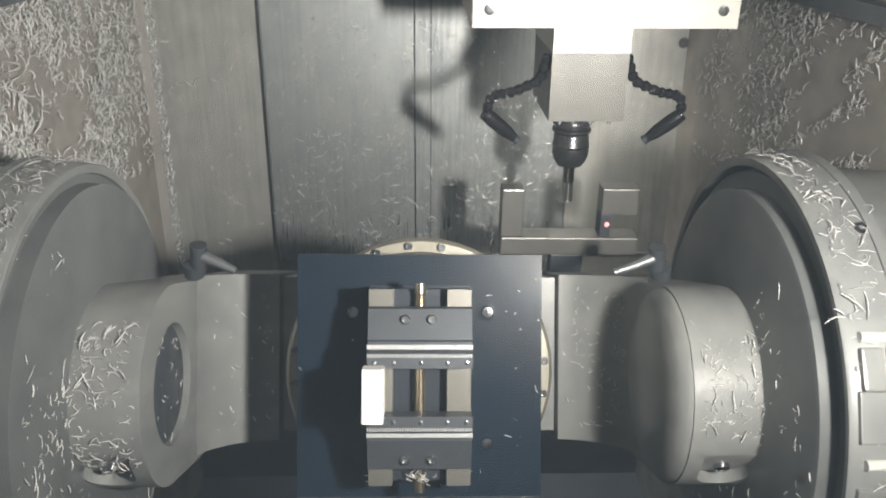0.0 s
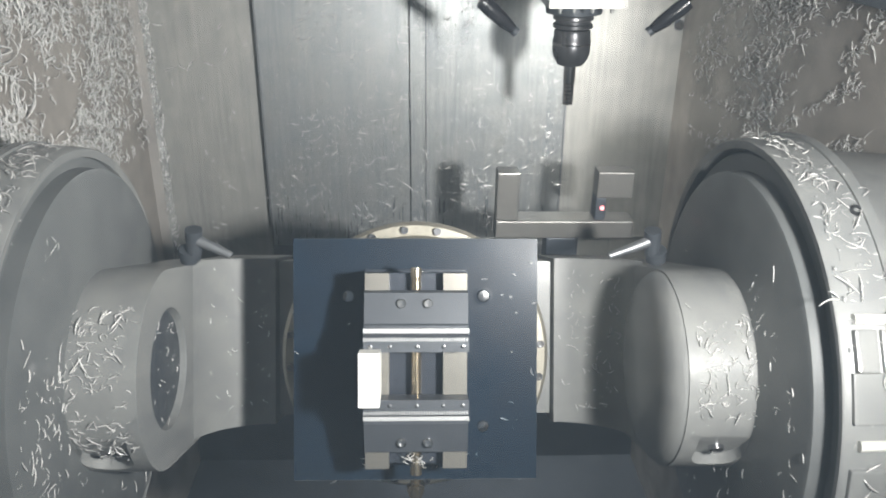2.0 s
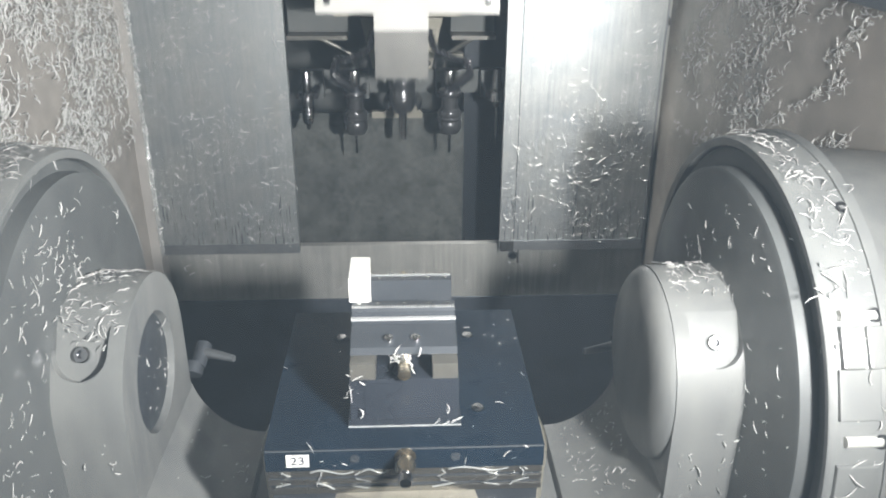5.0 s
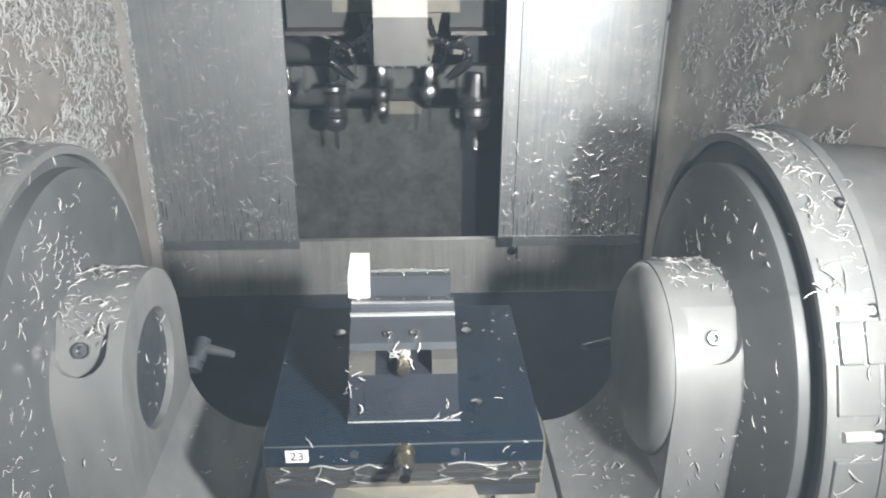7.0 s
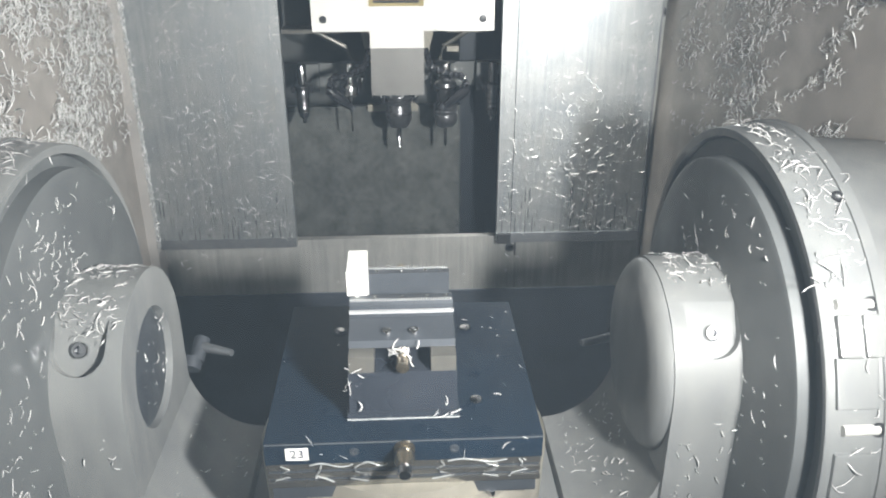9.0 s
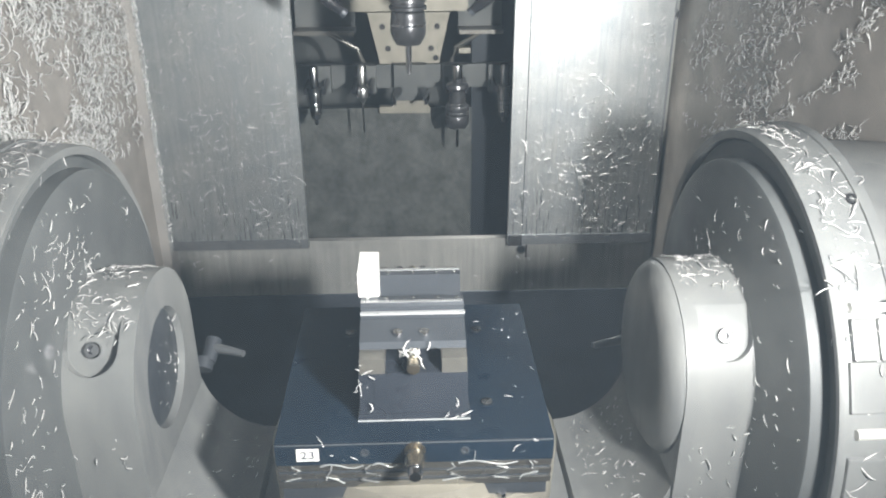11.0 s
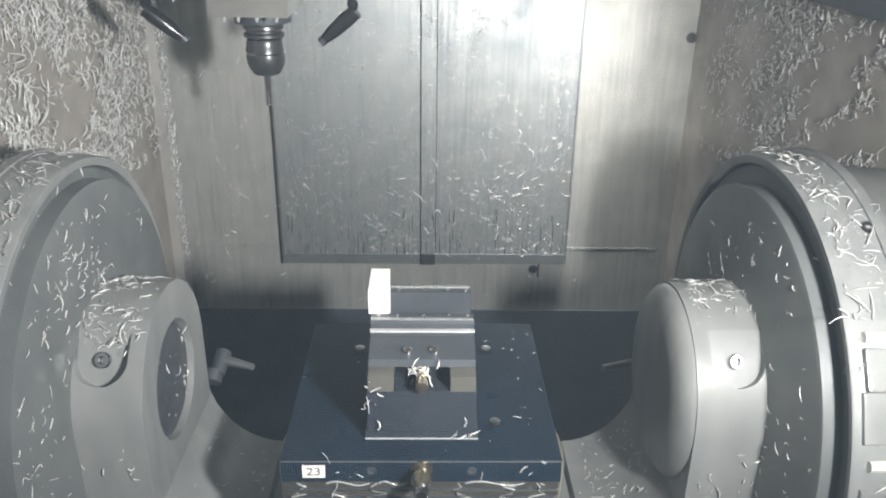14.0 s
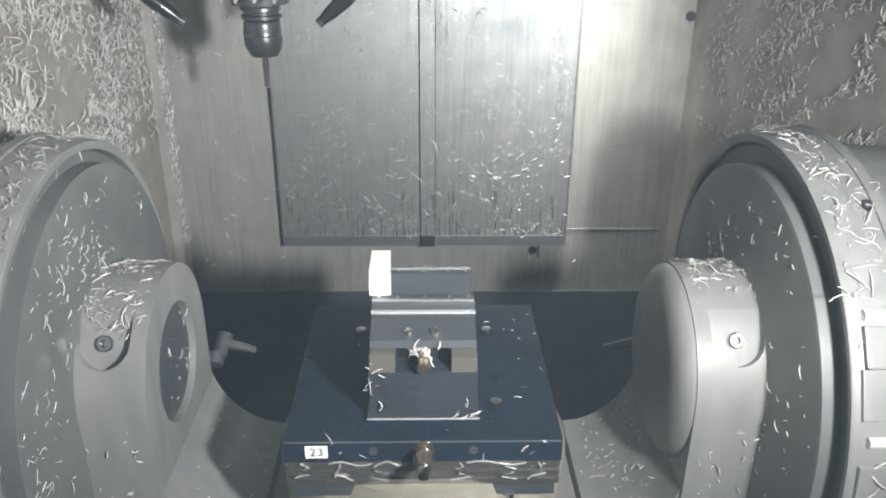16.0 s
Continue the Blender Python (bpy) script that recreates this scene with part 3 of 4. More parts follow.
# coolant nozzles of the trunnion
def nozzle(x, aim_x):
    s = 1 if x > 0 else -1
    # Base and body take a dark steel: the shade on them is in the colour.
    part("nozzle_base", tipped(tube([(x, -0.026, 0.101), (x - s * 0.002, -0.03, 0.118)], 0.0145, 20)), VISE, trunnion, smooth=True)
    part("nozzle_body", tipped(tube([(x - s * 0.008, -0.03, 0.112), (x - s * 0.012, -0.035, 0.150)], [0.0105, 0.012], 16)), VISE, trunnion, smooth=True)
    part("nozzle_tip", tipped(tube([(x - s * 0.012, -0.035, 0.135), (x - s * 0.04, -0.04, 0.125), (aim_x, -0.045, 0.115)], [0.008, 0.0065, 0.005], 12)), LIP, trunnion, smooth=True)


nozzle(0.345, 0.272), nozzle(-0.318, -0.255)

# tool setter of the trunnion
setter = part("setter_base", tipped(box(0.146, 0.398, 0.28, 0.33, 0.0, 0.034)), NOSE, trunnion, "wet steel laser tool setter", bevel=0.003)
part("post", tipped(box(0.146, 0.186, 0.285, 0.325, 0.034, 0.124)), NOSE, setter, bevel=0.003)
part("post", tipped(box(0.326, 0.392, 0.285, 0.325, 0.076, 0.126)), NOSE, setter, bevel=0.003)
part("post_neck", tipped(box(0.326, 0.345, 0.287, 0.323, 0.034, 0.076)), DARKSTEEL_SHADE, setter, bevel=0.002)
part("indicator", tipped(lathe([(0.004, 0.284), (0.004, 0.287)], "y", (0.338, 0, 0.058), 12)), REDLAMP, setter, "small glowing red indicator")
part("stem", tipped(box(0.24, 0.30, 0.285, 0.325, -0.08, 0.0)), DARKSTEEL_SHADE, trunnion, bevel=0.004)


def hub_place(s):
    def place(rng):
        a = radians(rng.uniform(48, 165))
        p = polar(0.1305, a, s * rng.uniform(0.328, 0.398))
        return (p, (0, math.cos(a), math.sin(a))) if patchy(p, 14, -0.25 + max(0, (math.degrees(a) - 120) / 50)) else None
    return place


def front_place(s):
    def place(rng):
        return ((s * rng.uniform(0.33, 0.40), AY - 0.1305, rng.uniform(-0.25, 0.0)), (0, -1, 0))
    return place


def rotor_place(s):
    def place(rng):
        a, r = radians(rng.uniform(40, 220)), rng.uniform(0.13, 0.27)
        p = polar(r, a, s * (0.3995 if r < 0.252 else 0.4205))
        return (p, (-s, 0, 0)) if not 0.25 < r < 0.26 and patchy(p, 6, -0.1 + rng.uniform(-0.4, 0.4)) else None
    return place


for s in (-1, 1):
    swarf("swarf", trunnion, 300, hub_place(s), (0.006, 0.016), 0.0009, 60 + s)
    swarf("swarf", trunnion, 40, front_place(s), (0.006, 0.014), 0.0012, 64 + s)
    swarf("swarf", trunnion, 110 if s > 0 else 380, rotor_place(s), (0.007, 0.018), 0.0009, 68 + s)


def arm_place(rng):
    a = radians(rng.uniform(25, 85))
    x, z = 0.323 - 0.094 * (1 - math.cos(a)) - 0.012 * math.sin(a), -0.080 - 0.11 * math.sin(a)
    return ((rng.choice((1, 1, 1, -1)) * x, rng.uniform(AY - 0.1, AY + 0.12), z + 0.002), (-0.5, 0, 0.8))


def bore_place(rng):
    a, r = rng.uniform(0, 2 * math.pi), 0.068 * math.sqrt(rng.random())
    return (polar(r, a, -0.3255), (1, 0, 0))


swarf("swarf", trunnion, 26, bore_place, (0.005, 0.014), 0.0010, 77, stand=0.6)
swarf("swarf", trunnion, 130, arm_place, (0.005, 0.014), 0.0011, 75)

# ---- pallet ----
pallet = thing("pallet", 0, AY, AZ, "dark blued steel pallet plate wet with coolant", "pallet")
plate = part("plate", box(-0.161, 0.161, -0.3195, 0.0005, -0.031, 0), PALLET, pallet, bevel=0.0025)
part("underplate", box(-0.160, 0.160, -0.3185, -0.0005, -0.0405, -0.0315), UNDER, pallet, "bright ground steel under plate", bevel=0.0015)
part("spacer", box(-0.158, 0.158, -0.3165, -0.0025, -0.0455, -0.041), VISE, pallet)
part("clamp_plate", box(-0.160, 0.160, -0.3185, -0.0005, -0.052, -0.046), UNDER, pallet, "bright ground steel clamp plate", bevel=0.0015)
part("spacer", box(-0.157, 0.157, -0.3160, -0.003, -0.0575, -0.0525), VISE, pallet)
part("foot_rail", box(-0.160, 0.160, -0.3185, -0.0005, -0.0655, -0.058), UNDER, pallet, bevel=0.0015)
part("foot_plate", box(-0.156, 0.156, -0.3150, -0.004, -0.0845, -0.066), VISE, pallet, bevel=0.0015)
for x, y in ((0.089, -0.2487), (0.089, -0.075), (-0.089, -0.075)):
    part("socket_rim", lathe([(0.0125, 0.0003), (0.0125, 0.0012), (0.0085, 0.0014), (0.008, 0.0004)], "z", (x, y, 0), 24, close=False), PALLET, pallet, smooth=True)
    part("socket_screw", lathe([(0.008, 0.0002), (0.007, 0.003), (0.0005, 0.0035)], "z", (x, y, 0), 18), CHROME, pallet, smooth=True)
# Thin bright strip paints in the highlight along the plate's front edge.
part("edge_glint", box(-0.1605, 0.1605, -0.3203, -0.3196, -0.0032, -0.0014), LIP, pallet, "bright strip painted as the edge's highlight")
# lifting stud on the front edge
knob = part("stud", lathe([(0.0125, -0.3197), (0.0125, -0.3215), (0.007, -0.323), (0.0065, -0.328), (0.0118, -0.331), (0.0118, -0.340), (0.0088, -0.346), (0.0078, -0.352), (0.0005, -0.3525)], "y", (0, 0, -0.0135), 28), BRASS, pallet, "worn brass coloured lifting stud", smooth=True)
part("stud_tip", lathe([(0.006, -0.3528), (0.0085, -0.355), (0.0088, -0.361), (0.0065, -0.366), (0.0005, -0.367)], "y", (0, 0, -0.0135), 24), CHROME, knob, "bright steel tip", smooth=True)
for x in (-0.058, 0.058):
    part("edge_screw", lathe([(0.0055, -0.3196), (0.0055, -0.3208), (0.003, -0.3209), (0.0025, -0.3200), (0.0003, -0.3200)], "y", (x, 0, -0.015), 16), VISE, pallet, smooth=True)
# number tag
tag = part("number_tag", box(-0.1365, -0.1105, -0.3212, -0.3196, -0.024, -0.0075), WHITE, pallet, "small white number tag", bevel=0.0004)
cu = bpy.data.curves.new("digits", "FONT")
cu.body, cu.size, cu.extrude, cu.align_x, cu.align_y = "23", 0.0155, 0.0002, "CENTER", "CENTER"
tmp = new("digits", cu)
bpy.context.view_layer.update()
me = bpy.data.meshes.new_from_object(tmp.evaluated_get(bpy.context.evaluated_depsgraph_get()))
bpy.data.objects.remove(tmp)
bm = bmesh.new()
bm.from_mesh(me)
bmesh.ops.transform(bm, matrix=Matrix.Translation((-0.1235, -0.3215, -0.0157)) @ Matrix.Rotation(radians(90), 4, "X") @ Matrix.Diagonal((1.12, 1, 1, 1)), verts=bm.verts)
part("digits", bm, TAGINK, tag)


def pallet_place(rng):
    return ((rng.uniform(-0.155, 0.155), rng.uniform(-0.31, -0.01), 0.0005), (0, 0, 1))


def edge_place(rng):
    return ((rng.uniform(-0.155, 0.155), -0.3200, rng.uniform(-0.052, -0.004)), (0, -1, 0))


swarf("swarf", pallet, 16, pallet_place, (0.005, 0.012), 0.0007, 80)
swarf("swarf", pallet, 14, edge_place, (0.006, 0.014), 0.0009, 81)
drops("bead_film", pallet, 6, lambda rng: ((rng.uniform(0.12, 0.16), rng.uniform(-0.15, 0.0), 0.0004), (0, 0, 1)), (0.0008, 0.003), 82, run=0.2)


def rill(points, r, parent):
    """A thin run of coolant."""
    return part("coolant_run", tube(points, r, 6), DROP, parent, smooth=True)


rng = random.Random(5)
for x in (-0.098, -0.052, 0.045, 0.10, 0.135, -0.14):
    y0, pts = -0.3198, []
    for k in range(6):
        pts.append((x + rng.uniform(-0.004, 0.004) + 0.006 * k * rng.choice((-1, 1)) * 0.4, y0 - 0.0005, -0.033 - 0.005 * k))
    rill(pts, 0.0012, pallet)
for a, b in ((-0.11, -0.06), (-0.05, -0.02), (0.05, 0.12)):
    rill([(a + (b - a) * k / 8, -0.3205, -0.033 + 0.003 * math.sin(k * 0.8)) for k in range(9)], 0.0011, pallet)

# ---- vise ----
vise = thing("vise", 0, AY, AZ, "steel self-centring machine vise bolted on the pallet", "vise")
part("base", prism([(-0.0665, -0.281), (0.0665, -0.281), (0.0665, -0.04), (-0.0665, -0.04)], "z", 0.0005, 0.010), VISEBASE, vise, bevel=0.001)
part("base_edge", box(-0.0668, 0.0668, -0.2822, -0.2812, 0.0004, 0.0022), EDGE, vise)
part("body", prism([(-0.0635, -0.2785), (0.0635, -0.2785), (0.0635, -0.0415), (-0.0635, -0.0415)], "z", 0.010, 0.0655), VISEBASE, vise, bevel=0.002)
part("front_pocket", box(-0.046, 0.046, -0.2795, -0.2788, 0.014, 0.060), VISEBASE, vise, bevel=0.0003)
for s in (-1, 1):
    part("rail", box(min(s * 0.033, s * 0.0622), max(s * 0.033, s * 0.0622), -0.2795, -0.0405, 0.0655, 0.0855), RAIL, vise, bevel=0.001)
# lead screw with turned grooves
prof = [(0.004, -0.290), (0.0075, -0.289), (0.0075, -0.276), (0.0062, -0.275)]
y = -0.272
while y < -0.05:
    prof += [(0.0058, y), (0.0072, y + 0.0008), (0.0072, y + 0.0017), (0.0058, y + 0.0025)]
    y += 0.0033
prof += [(0.0062, -0.046), (0.0075, -0.045), (0.0075, -0.034), (0.004, -0.033)]
part("lead_screw", lathe(prof, "y", (0, 0, 0.077), 18), BRASS, vise, "brass coloured lead screw", smooth=True)


def jaw(flip):
    m = -0.160
    y = lambda a: a if not flip else 2 * m - a
    bm = prism([(y(-0.259), 0.086), (y(-0.2565), 0.0945), (y(-0.2205), 0.1035), (y(-0.2175), 0.1015), (y(-0.2145), 0.1015), (y(-0.2145), 0.1065), (y(-0.2085), 0.1065), (y(-0.2085), 0.1155), (y(-0.2055), 0.1187), (y(-0.1883), 0.1187), (y(-0.1883), 0.086)], "x", -0.0625, 0.0625)
    j = part("jaw", bm, VISE, vise, bevel=0.0006)
    part("jaw_step", box(-0.0632, 0.0632, min(y(-0.2150), y(-0.2098)), max(y(-0.2150), y(-0.2098)), 0.1066, 0.1095), EDGE, j, bevel=0.0003)
    bm = bmesh.new()
    for k in range(42):
        x = -0.0620 + k * 0.00296
        add_box(bm, x, x + 0.0016, min(y(-0.2055), y(-0.2015)), max(y(-0.2055), y(-0.2015)), 0.1186, 0.1203)
    part("serration", bm, EDGE, j)
    for x in (-0.054, -0.031, 0.001, 0.032, 0.055):
        part("jaw_screw", lathe([(0.0026, 0.1185), (0.0024, 0.1199), (0.0003, 0.1203)], "z", (x, y(-0.195), 0), 12), BRIGHT, j, smooth=True)
    for x in (-0.0176, 0.0142):
        part("clamp_bolt", lathe([(0.0058, 0.094), (0.0058, 0.1015), (0.0046, 0.1025), (0.0028, 0.1025), (0.0026, 0.0995), (0.0003, 0.0995)], "z", (x, y(-0.2441), 0), 16), BRIGHT, j, smooth=True)


jaw(False), jaw(True)
swarf("swarf", vise, 26, lambda r: ((r.gauss(-0.002, 0.008), r.uniform(-0.275, -0.262), 0.083 + r.uniform(0, 0.006)), (r.uniform(-1, 1), -1, 1)), (0.006, 0.014), 0.0010, 90)
swarf("swarf", vise, 12, lambda r: ((r.uniform(-0.066, -0.04), r.uniform(-0.284, -0.276), r.uniform(0.01, 0.085)), (0, -1, 0.3)), (0.008, 0.016), 0.0009, 91)
swarf("swarf", vise, 10, lambda r: ((r.uniform(0.04, 0.066), -0.2825, r.uniform(0.004, 0.03)), (0, -1, 0.3)), (0.005, 0.012), 0.0008, 92)

# ---- white block ----
block = thing("white_block", 0, AY, AZ, "white plastic block clamped in the vise jaws", "block")
bm = box(-0.066, -0.042, -0.190, -0.128, 0.119, 0.151)
part("body", bm, WHITE, block, bevel=0.001)
part("tongue", box(-0.060, -0.042, -0.187, -0.133, 0.090, 0.119), WHITE, block)

# ---- spindle head; home: axis at x = 0, y = SY, nose face at z = 0 ----
SY = 0.30
spindle = thing("spindle_head", 0, SY, 0, "white spindle head with wet steel nose and coolant hoses", "spindle head")
part("nose", box(-0.060, 0.060, SY - 0.115, SY + 0.08, 0.024, 0.131), NOSE, spindle, bevel=0.014, smooth=True)
part("nose_ring", lathe([(0.030, 0.0), (0.046, 0.002), (0.048, 0.024), (0.02, 0.026)], "z", (0, SY, 0), 40), VISE, spindle, smooth=True)
part("nose_collar", box(-0.060, 0.060, SY - 0.119, SY + 0.09, 0.1315, 0.170), HEADPAINT, spindle, bevel=0.003)
cover = part("cover", box(-0.185, 0.215, SY - 0.13, SY + 0.2, 0.1705, 0.50), HEADPAINT, spindle, "white painted cover", bevel=0.004)
for x in (-0.16, 0.19):
    part("cover_screw", lathe([(0.008, SY - 0.1305), (0.008, SY - 0.133), (0.004, SY - 0.1332), (0.0035, SY - 0.1315), (0.0004, SY - 0.1315)], "y", (x, 0, 0.197), 18), CHROME, cover, smooth=True)
lab = part("warning_label", box(-0.060, 0.060, SY - 0.1318, SY - 0.1303, 0.224, 0.250), YELLOW, cover, "worn yellow label with a dark bar")
part("print_bar", box(-0.05, 0.05, SY - 0.1326, SY - 0.1319, 0.231, 0.237), INK, lab)
for x in (-0.04, -0.018, 0.01, 0.04):
    part("drip", lathe([(0.0005, 0.014), (0.003, 0.017), (0.0035, 0.022), (0.002, 0.0245)], "z", (x, SY - 0.1, 0), 10), DROP, spindle, smooth=True)


def hose(points, r=0.008):
    """A jointed coolant hose of ball links, ending in a tapered tip."""
    pts = [Vector(p) for p in points]
    fine = []
    for a, b in zip(pts, pts[1:]):
        n = max(2, int((b - a).length / 0.011))
        fine += [a.lerp(b, k / n) for k in range(n)]
    fine.append(pts[-1])
    h = None
    for a, b in zip(fine, fine[1:]):
        d = b - a
        bm = tube([a, a + d * 0.25, a + d * 0.7, b], [r * 0.75, r * 1.12, r * 1.0, r * 0.72], 10)
        if h is None:
            h = part("coolant_hose", bm, HOSE, spindle, "black jointed coolant hose", smooth=True)
        else:
            part("hose_link", bm, HOSE, h, smooth=True)
    return fine


for s in (-1, 1):
    f = SY - 0.09
    hose([(s * 0.062, f, 0.125), (s * 0.075, f - 0.005, 0.085), (s * 0.115, f - 0.01, 0.068), (s * 0.150, f - 0.01, 0.062), (s * 0.158, f - 0.005, 0.035)])
    d = Vector((-s * 0.052, 0.01, -0.045))
    p0 = Vector((s * 0.160, f - 0.003, 0.032))
    part("hose_tip", tube([p0, p0 + d * 0.25, p0 + d * 0.7, p0 + d], [0.011, 0.0125, 0.011, 0.007], 14), HOSE, spindle, smooth=True)
    part("tip_ring", tube([p0 + d * 0.97, p0 + d * 1.08], 0.0078, 14), VISE, spindle, smooth=True)
    swarf("swarf", spindle, 26, lambda r: ((s * r.uniform(0.07, 0.16), f - 0.02, r.uniform(0.045, 0.085)), (0, -1, 0.3)), (0.004, 0.008), 0.0006, 100 + s)


# ---- tools ----
def collet_tool(label, cutter_r, cutter_l, fat=1.0, name="tool_holder", x=0.0, y=SY, z=0.0, group=""):
    t = thing(name, x, y, z, label, "tool holder", group)
    c = (x, y, 0)
    k = fat
    part("taper", lathe([(0.021, z - 0.002), (0.020, z + 0.004), (0.012, z + 0.055), (0.006, z + 0.056)], "z", c, 24), CHROME, t, smooth=True)
    part("flange", lathe([(0.020, z), (0.0325, z - 0.001), (0.0335, z - 0.003), (0.0335, z - 0.008), (0.029, z - 0.010), (0.029, z - 0.014), (0.0335, z - 0.016), (0.0335, z - 0.021), (0.028, z - 0.023), (0.02, z - 0.024)], "z", c, 36), HOLDER, t, smooth=True)
    part("body", lathe([(0.020, z - 0.023), (0.0285 * k, z - 0.025), (0.0305 * k, z - 0.030), (0.0305 * k, z - 0.038), (0.0318 * k, z - 0.040), (0.0318 * k, z - 0.062), (0.029 * k, z - 0.071), (0.022 * k, z - 0.0825), (0.012, z - 0.083)], "z", c, 36), HOLDER, t, smooth=True)
    part("band", lathe([(0.0312 * k, z - 0.045), (0.0322 * k, z - 0.046), (0.0322 * k, z - 0.0485), (0.0312 * k, z - 0.0495)], "z", c, 36), CHROME, t, smooth=True)
    prof = [(cutter_r, z - 0.082), (cutter_r, z - 0.082 - cutter_l * 0.4)]
    if cutter_r > 0.005:
        for i in range(6):
            h = z - 0.082 - cutter_l * (0.45 + 0.09 * i)
            prof += [(cutter_r, h), (cutter_r * 0.8, h - cutter_l * 0.03)]
    prof += [(cutter_r * 0.95, z - 0.082 - cutter_l * 0.98), (cutter_r * 0.2, z - 0.082 - cutter_l)]
    part("cutter", lathe(prof, "z", c, 18), CHROME, t, smooth=True)
    return t


tool_a = collet_tool("black collet holder with a stout fluted end mill", 0.0102, 0.07)
tool_b = collet_tool("black collet holder with a slim long end mill", 0.0058, 0.055)

# ---- tool magazine ----
MY, MZ, PITCH = 0.88, 0.10, 0.115


def magazine_tool(kind, x, label):
    t = thing("magazine_tool", x, MY, MZ, label, "tool", "tools hanging in the magazine")
    c = (x, MY, 0)
    if kind == 0:   # slim chrome holder with long drill
        prof = [(0.010, 0.175), (0.012, 0.172), (0.012, 0.128), (0.016, 0.124), (0.019, 0.118), (0.019, 0.098), (0.014, 0.094), (0.008, 0.085), (0.0028, 0.08), (0.0026, 0.012), (0.0005, 0.004)]
        part("holder", lathe(prof, "z", c, 20), BRIGHT, t, smooth=True)
    elif kind == 1:   # ribbed slim chuck
        prof = [(0.010, 0.172), (0.011, 0.170), (0.011, 0.126), (0.020, 0.122), (0.020, 0.112), (0.015, 0.110), (0.017, 0.10), (0.017, 0.088), (0.014, 0.086), (0.016, 0.082), (0.016, 0.076), (0.014, 0.074), (0.016, 0.070), (0.016, 0.064), (0.014, 0.062), (0.016, 0.058), (0.012, 0.044), (0.006, 0.042), (0.006, 0.03), (0.002, 0.028)]
        part("holder", lathe(prof, "z", c, 20), CHROME, t, smooth=True)
    else:   # stout collet chuck
        prof = [(0.011, 0.170), (0.012, 0.168), (0.012, 0.130), (0.026, 0.126), (0.028, 0.118), (0.020, 0.110), (0.020, 0.080), (0.027, 0.074), (0.029, 0.066), (0.027, 0.060), (0.029, 0.056), (0.027, 0.050), (0.029, 0.046), (0.029, 0.030), (0.022, 0.018), (0.010, 0.016)]
        part("holder", lathe(prof, "z", c, 24), HOLDER, t, smooth=True)
        part("drill", lathe([(0.004, 0.017), (0.0038, -0.03), (0.0005, -0.036)], "z", c, 12), CHROME, t, smooth=True)
        part("shank", lathe([(0.0125, 0.172), (0.0132, 0.170), (0.0132, 0.140), (0.0125, 0.138)], "z", c, 20), BRIGHT, t, smooth=True)
    part("grip_finger", box(x - 0.026, x - 0.018, MY - 0.012, MY + 0.10, 0.106, 0.120), HOSE, t, bevel=0.002)
    part("grip_finger", box(x + 0.018, x + 0.026, MY - 0.012, MY + 0.10, 0.106, 0.120), HOSE, t, bevel=0.002)
    part("grip_block", box(x - 0.030, x + 0.030, MY + 0.10, MY + 0.135, 0.08, 0.15), CAVITY, t, bevel=0.003)
    return t


SAY = ("slim bright holder with a long thin drill", "ribbed slim chuck of polished steel", "stout black collet chuck with a drill")
SLOTS = {-2: 1, -1: 2, 1: 2, 2: 0, 3: 1, 4: 2, 5: 0, 6: 2, 7: 1, 8: 0, 9: 2, 10: 1, 11: 0, 13: 2, 14: 1}
carried_tools = [(n, magazine_tool(k, n * PITCH, SAY[k])) for n, k in SLOTS.items()]


def gripper(x):
    """An empty fork of the tool chain, waiting for a tool."""
    t = thing("tool_gripper", x, MY, MZ, "black forked gripper of the tool chain", "gripper", "grippers of the tool chain")
    for s in (-1, 1):
        part("grip_finger", prism([(x + s * 0.040, MY + 0.10), (x + s * 0.048, MY + 0.03), (x + s * 0.040, MY - 0.02), (x + s * 0.034, MY - 0.02), (x + s * 0.036, MY + 0.03), (x + s * 0.02, MY + 0.10)], "z", 0.080, 0.0955), HOSE, t, bevel=0.001)
    part("grip_block", box(x - 0.04, x + 0.04, MY + 0.10, MY + 0.135, 0.06, 0.15), CAVITY, t, bevel=0.003)
    part("grip_seat", box(x - 0.036, x - 0.0335, MY - 0.006, MY + 0.006, 0.0805, 0.095), VISE, t)
    return t


carried_tools += [(n, gripper(n * PITCH)) for n in (0, 12)]
rail = thing("chain_rail", 0, MY + 0.15, 0.115, "long dark guide rail of the tool chain", "rail")
part("bar", box(-1.89, 1.89, MY + 0.136, MY + 0.146, 0.085, 0.145), CAVITY, rail, bevel=0.002)

# fixed parts of the magazine
mag = thing("tool_changer_frame", 0, 1.05, 0.2, "worn beige tool changer frame with white brackets", "machine frame")
part("plate", prism([(-0.105, 0.27), (0.105, 0.27), (0.075, 0.135), (-0.075, 0.135)], "y", 1.045, 1.06), BEIGE, mag, bevel=0.002)
part("head_bar", box(-0.17, 0.15, 1.03, 1.06, 0.275, 0.305), BEIGE, mag, bevel=0.002)
for x, z in ((-0.068, 0.235), (0.072, 0.235), (-0.055, 0.18), (0.056, 0.18), (0.068, 0.155)):
    part("plate_hole", lathe([(0.0075, 1.0448), (0.0075, 1.0440), (0.0055, 1.0438), (0.005, 1.0446), (0.0003, 1.0446)], "y", (x, 0, z), 18), BLACK, mag, smooth=True)
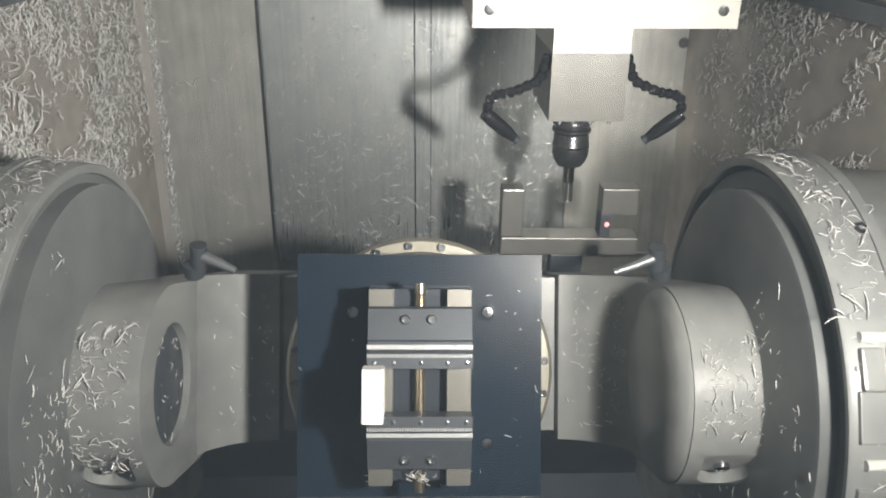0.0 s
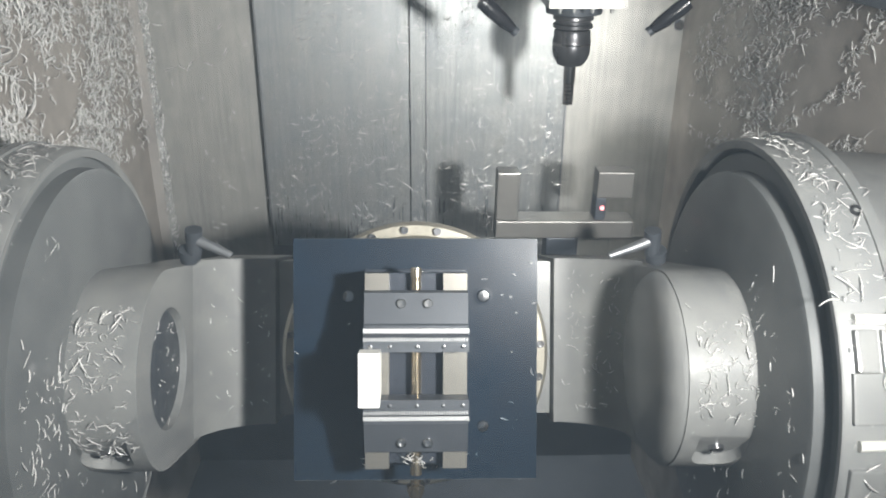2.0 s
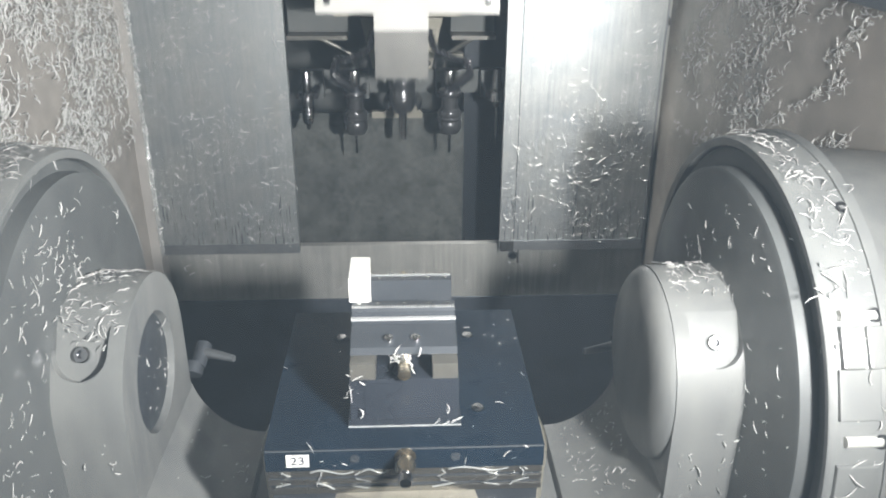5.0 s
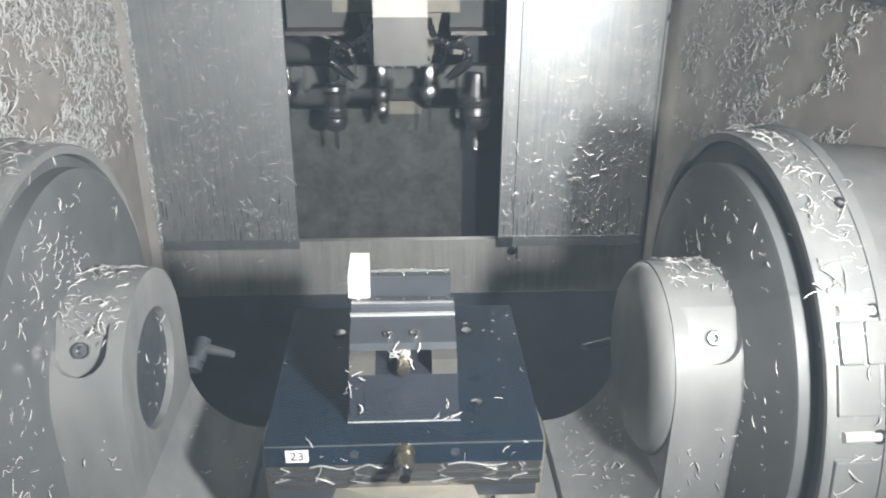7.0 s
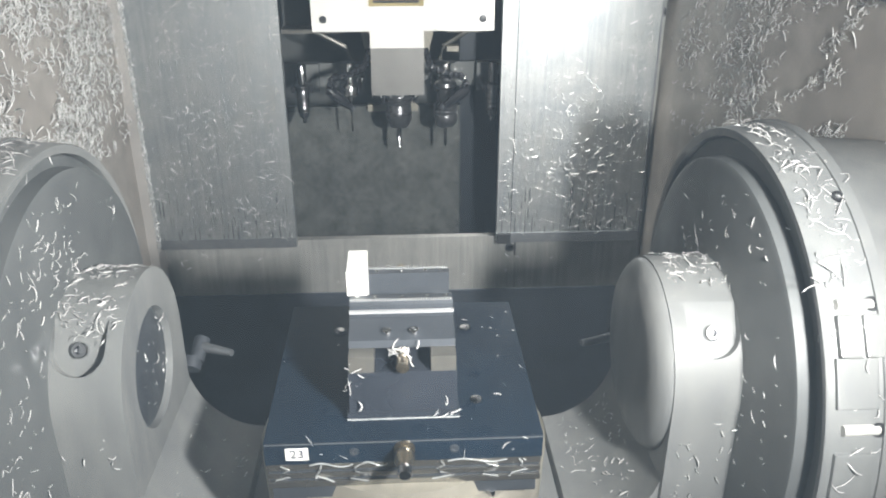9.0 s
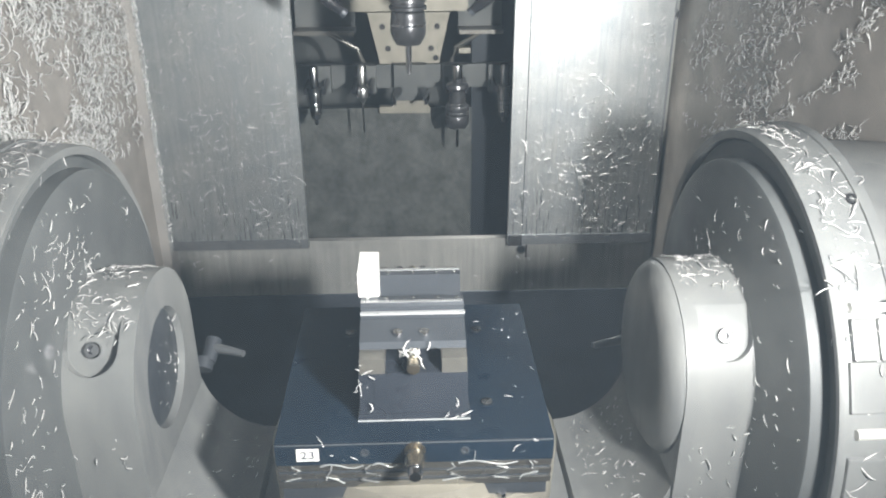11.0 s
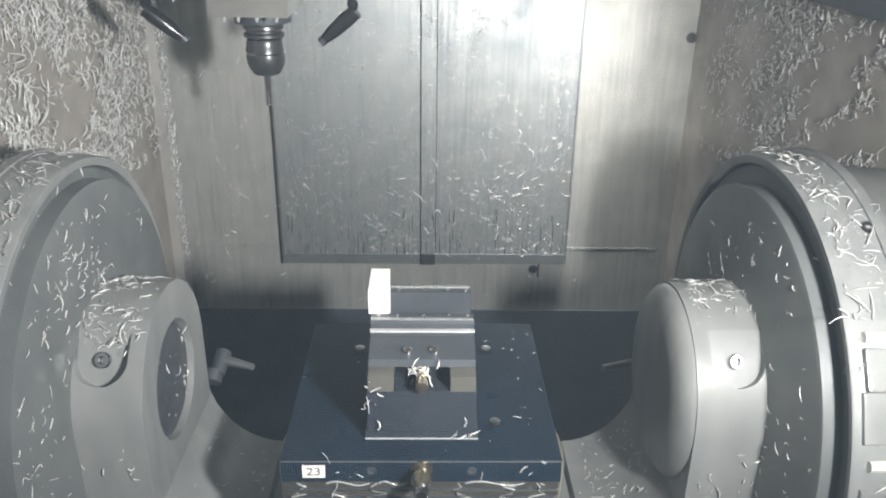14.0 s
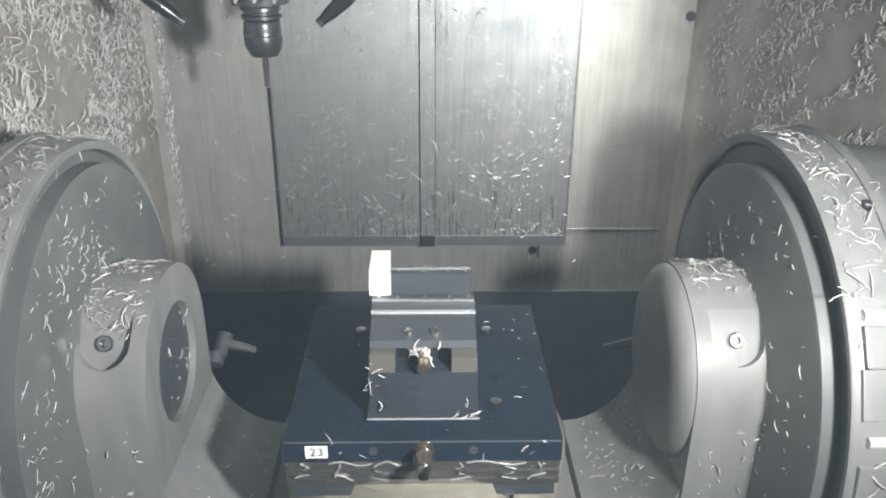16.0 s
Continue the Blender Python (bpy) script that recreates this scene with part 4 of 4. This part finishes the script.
for s, x0, x1 in ((-1, -0.285, -0.135), (1, 0.125, 0.235)):
    part("bracket", box(x0, x1, 0.98, 1.06, 0.226, 0.236), RAIL, mag, bevel=0.001)
    part("bracket_web", box(x0, x1, 1.035, 1.045, 0.237, 0.33), CAVITY, mag)
    a = (x0 + 0.075, 1.02, 0.226) if s < 0 else (x1 - 0.05, 1.02, 0.226)
    e = (-0.118, 1.02, 0.15) if s < 0 else (0.108, 1.02, 0.15)
    mid = (-0.132, 1.02, 0.185) if s < 0 else (0.118, 1.02, 0.185)
    part("strut", tube([a, mid, e, (e[0], 1.02, 0.12)], 0.006, 8), RAIL, mag, smooth=True)
part("stop_block", box(0.125, 0.155, 1.0, 1.03, 0.175, 0.188), BEIGE, mag, bevel=0.002)
fork = part("fork", prism([(-0.082, 0.012), (0.052, 0.012), (0.052, 0.028), (0.03, 0.046), (-0.035, 0.046), (-0.05, 0.03), (-0.082, 0.03)], "y", 1.035, 1.055), BEIGE, mag, bevel=0.002)
part("sensor", box(0.140, 0.150, 0.97, 1.0, 0.018, 0.034), WHITE, mag, bevel=0.002)

# ---- lamp fitting on the rear wall, above the doors' working height ----
lamp = thing("machine_lamp", 0.37, 0.70, 0.60, "slim white machine lamp above the work space", "lamp")
part("lamp_body", box(0.21, 0.55, 0.58, 0.64, 0.572, 0.602), HEADPAINT, lamp, bevel=0.003)
part("lamp_bracket", box(0.59, 0.609, 0.58, 0.64, 0.57, 0.605), VISE, lamp)
part("lamp_arm", box(0.551, 0.589, 0.60, 0.62, 0.58, 0.594), VISE, lamp)


# ---- added body for the unseen front lamp, beside the window ----
unseen_front_lamp = thing("unseen_front_lamp", 0.385, FY, 0.52, "added square lamp body at the unseen front light", "lamp")
part("lamp_body", box(0.33, 0.44, FY + 0.001, FY + 0.042, 0.465, 0.575), HEADPAINT, unseen_front_lamp, bevel=0.006)


# ---- what moves ----
def motions():
    turn = [(0, 67.2), (2.4, 67.2), (2.5, 63), (2.6, 50), (2.7, 35), (2.8, 20), (2.9, 6), (3.0, 1), (3.1, 0), (16, 0)]
    rows = [(t, pose(0, AY, AZ, a, 0.48 * a / 67.2, 0)) for t, a in turn]
    for ob in (trunnion, pallet, vise, block):
        walk(ob, rows)
    shut = [(0, 0), (3.25, 0), (3.3, 0.012), (3.4, 0.075), (3.5, 0.175), (3.6, 0.238), (3.7, 0.245), (11.4, 0.245), (11.5, 0.24), (11.6, 0.165), (11.7, 0.06), (11.8, 0.0), (16, 0)]
    walk(door_l, [(t, pose(-d, WY - 0.02, 0)) for t, d in shut])
    walk(door_r, [(t, pose(d, WY - 0.02, 0)) for t, d in shut])
    low, high, grip = 0.247, 0.394, MZ
    head = [(0, 0.265, SY, low), (0.6, 0.265, SY, low), (0.7, 0.265, SY, 0.282), (0.8, 0.265, SY, 0.310), (0.9, 0.265, SY, 0.342), (1.0, 0.264, SY, 0.374), (1.1, 0.264, SY, 0.393), (1.2, 0.264, SY, high),
            (3.2, 0.264, SY, high), (3.3, 0.204, SY, high), (3.4, 0.144, SY, high), (3.5, 0.091, SY, high), (3.6, 0.030, SY, high), (3.7, 0.002, SY, high), (3.8, 0, SY, high), (4.0, 0, SY, high), (4.2, 0, 0.40, high), (4.75, 0, MY, high)]
    put = [(5.1, 0, MY, grip), (5.4, 0, MY, grip)]
    bare = [(5.7, 0, MY, 0.173), (7.2, 0, MY, 0.173), (7.3, 0, MY, 0.165)]
    take = [(7.4, 0, MY, 0.148), (7.5, 0, MY, 0.122), (7.6, 0, MY, 0.102), (7.7, 0, MY, grip), (9.6, 0, MY, grip)]
    out = [(10.1, 0, MY, high), (10.3, 0, MY, high), (11.2, 0, SY + 0.01, high), (11.3, 0, SY, high), (13.2, 0, SY, high), (13.3, -0.008, SY, high), (13.4, -0.032, SY, high), (13.6, -0.147, SY, high), (13.8, -0.262, SY, high), (13.9, -0.265, SY, high), (16, -0.265, SY, high)]
    walk(spindle, [(t, pose(x, y, z)) for t, x, y, z in head + put + bare + take + out])
    chain = [(0, 0), (5.6, 0), (5.8, 0.05), (5.95, 0.17), (7.05, 1.25), (7.2, 1.345), (7.3, 1.38), (16, 1.38)]
    walk(tool_a, [(t, pose(x, y, z)) for t, x, y, z in head + put] + [(t, pose(-d, MY, MZ)) for t, d in chain[1:]])
    walk(tool_b, [(t, pose(12 * PITCH - d, MY, MZ)) for t, d in chain[:-1]] + [(7.65, pose(0, MY, MZ))] + [(t, pose(x, y, z)) for t, x, y, z in take[3:] + out])
    for n, ob in carried_tools:
        walk(ob, [(t, pose(n * PITCH - d, MY, MZ)) for t, d in chain])


motions()
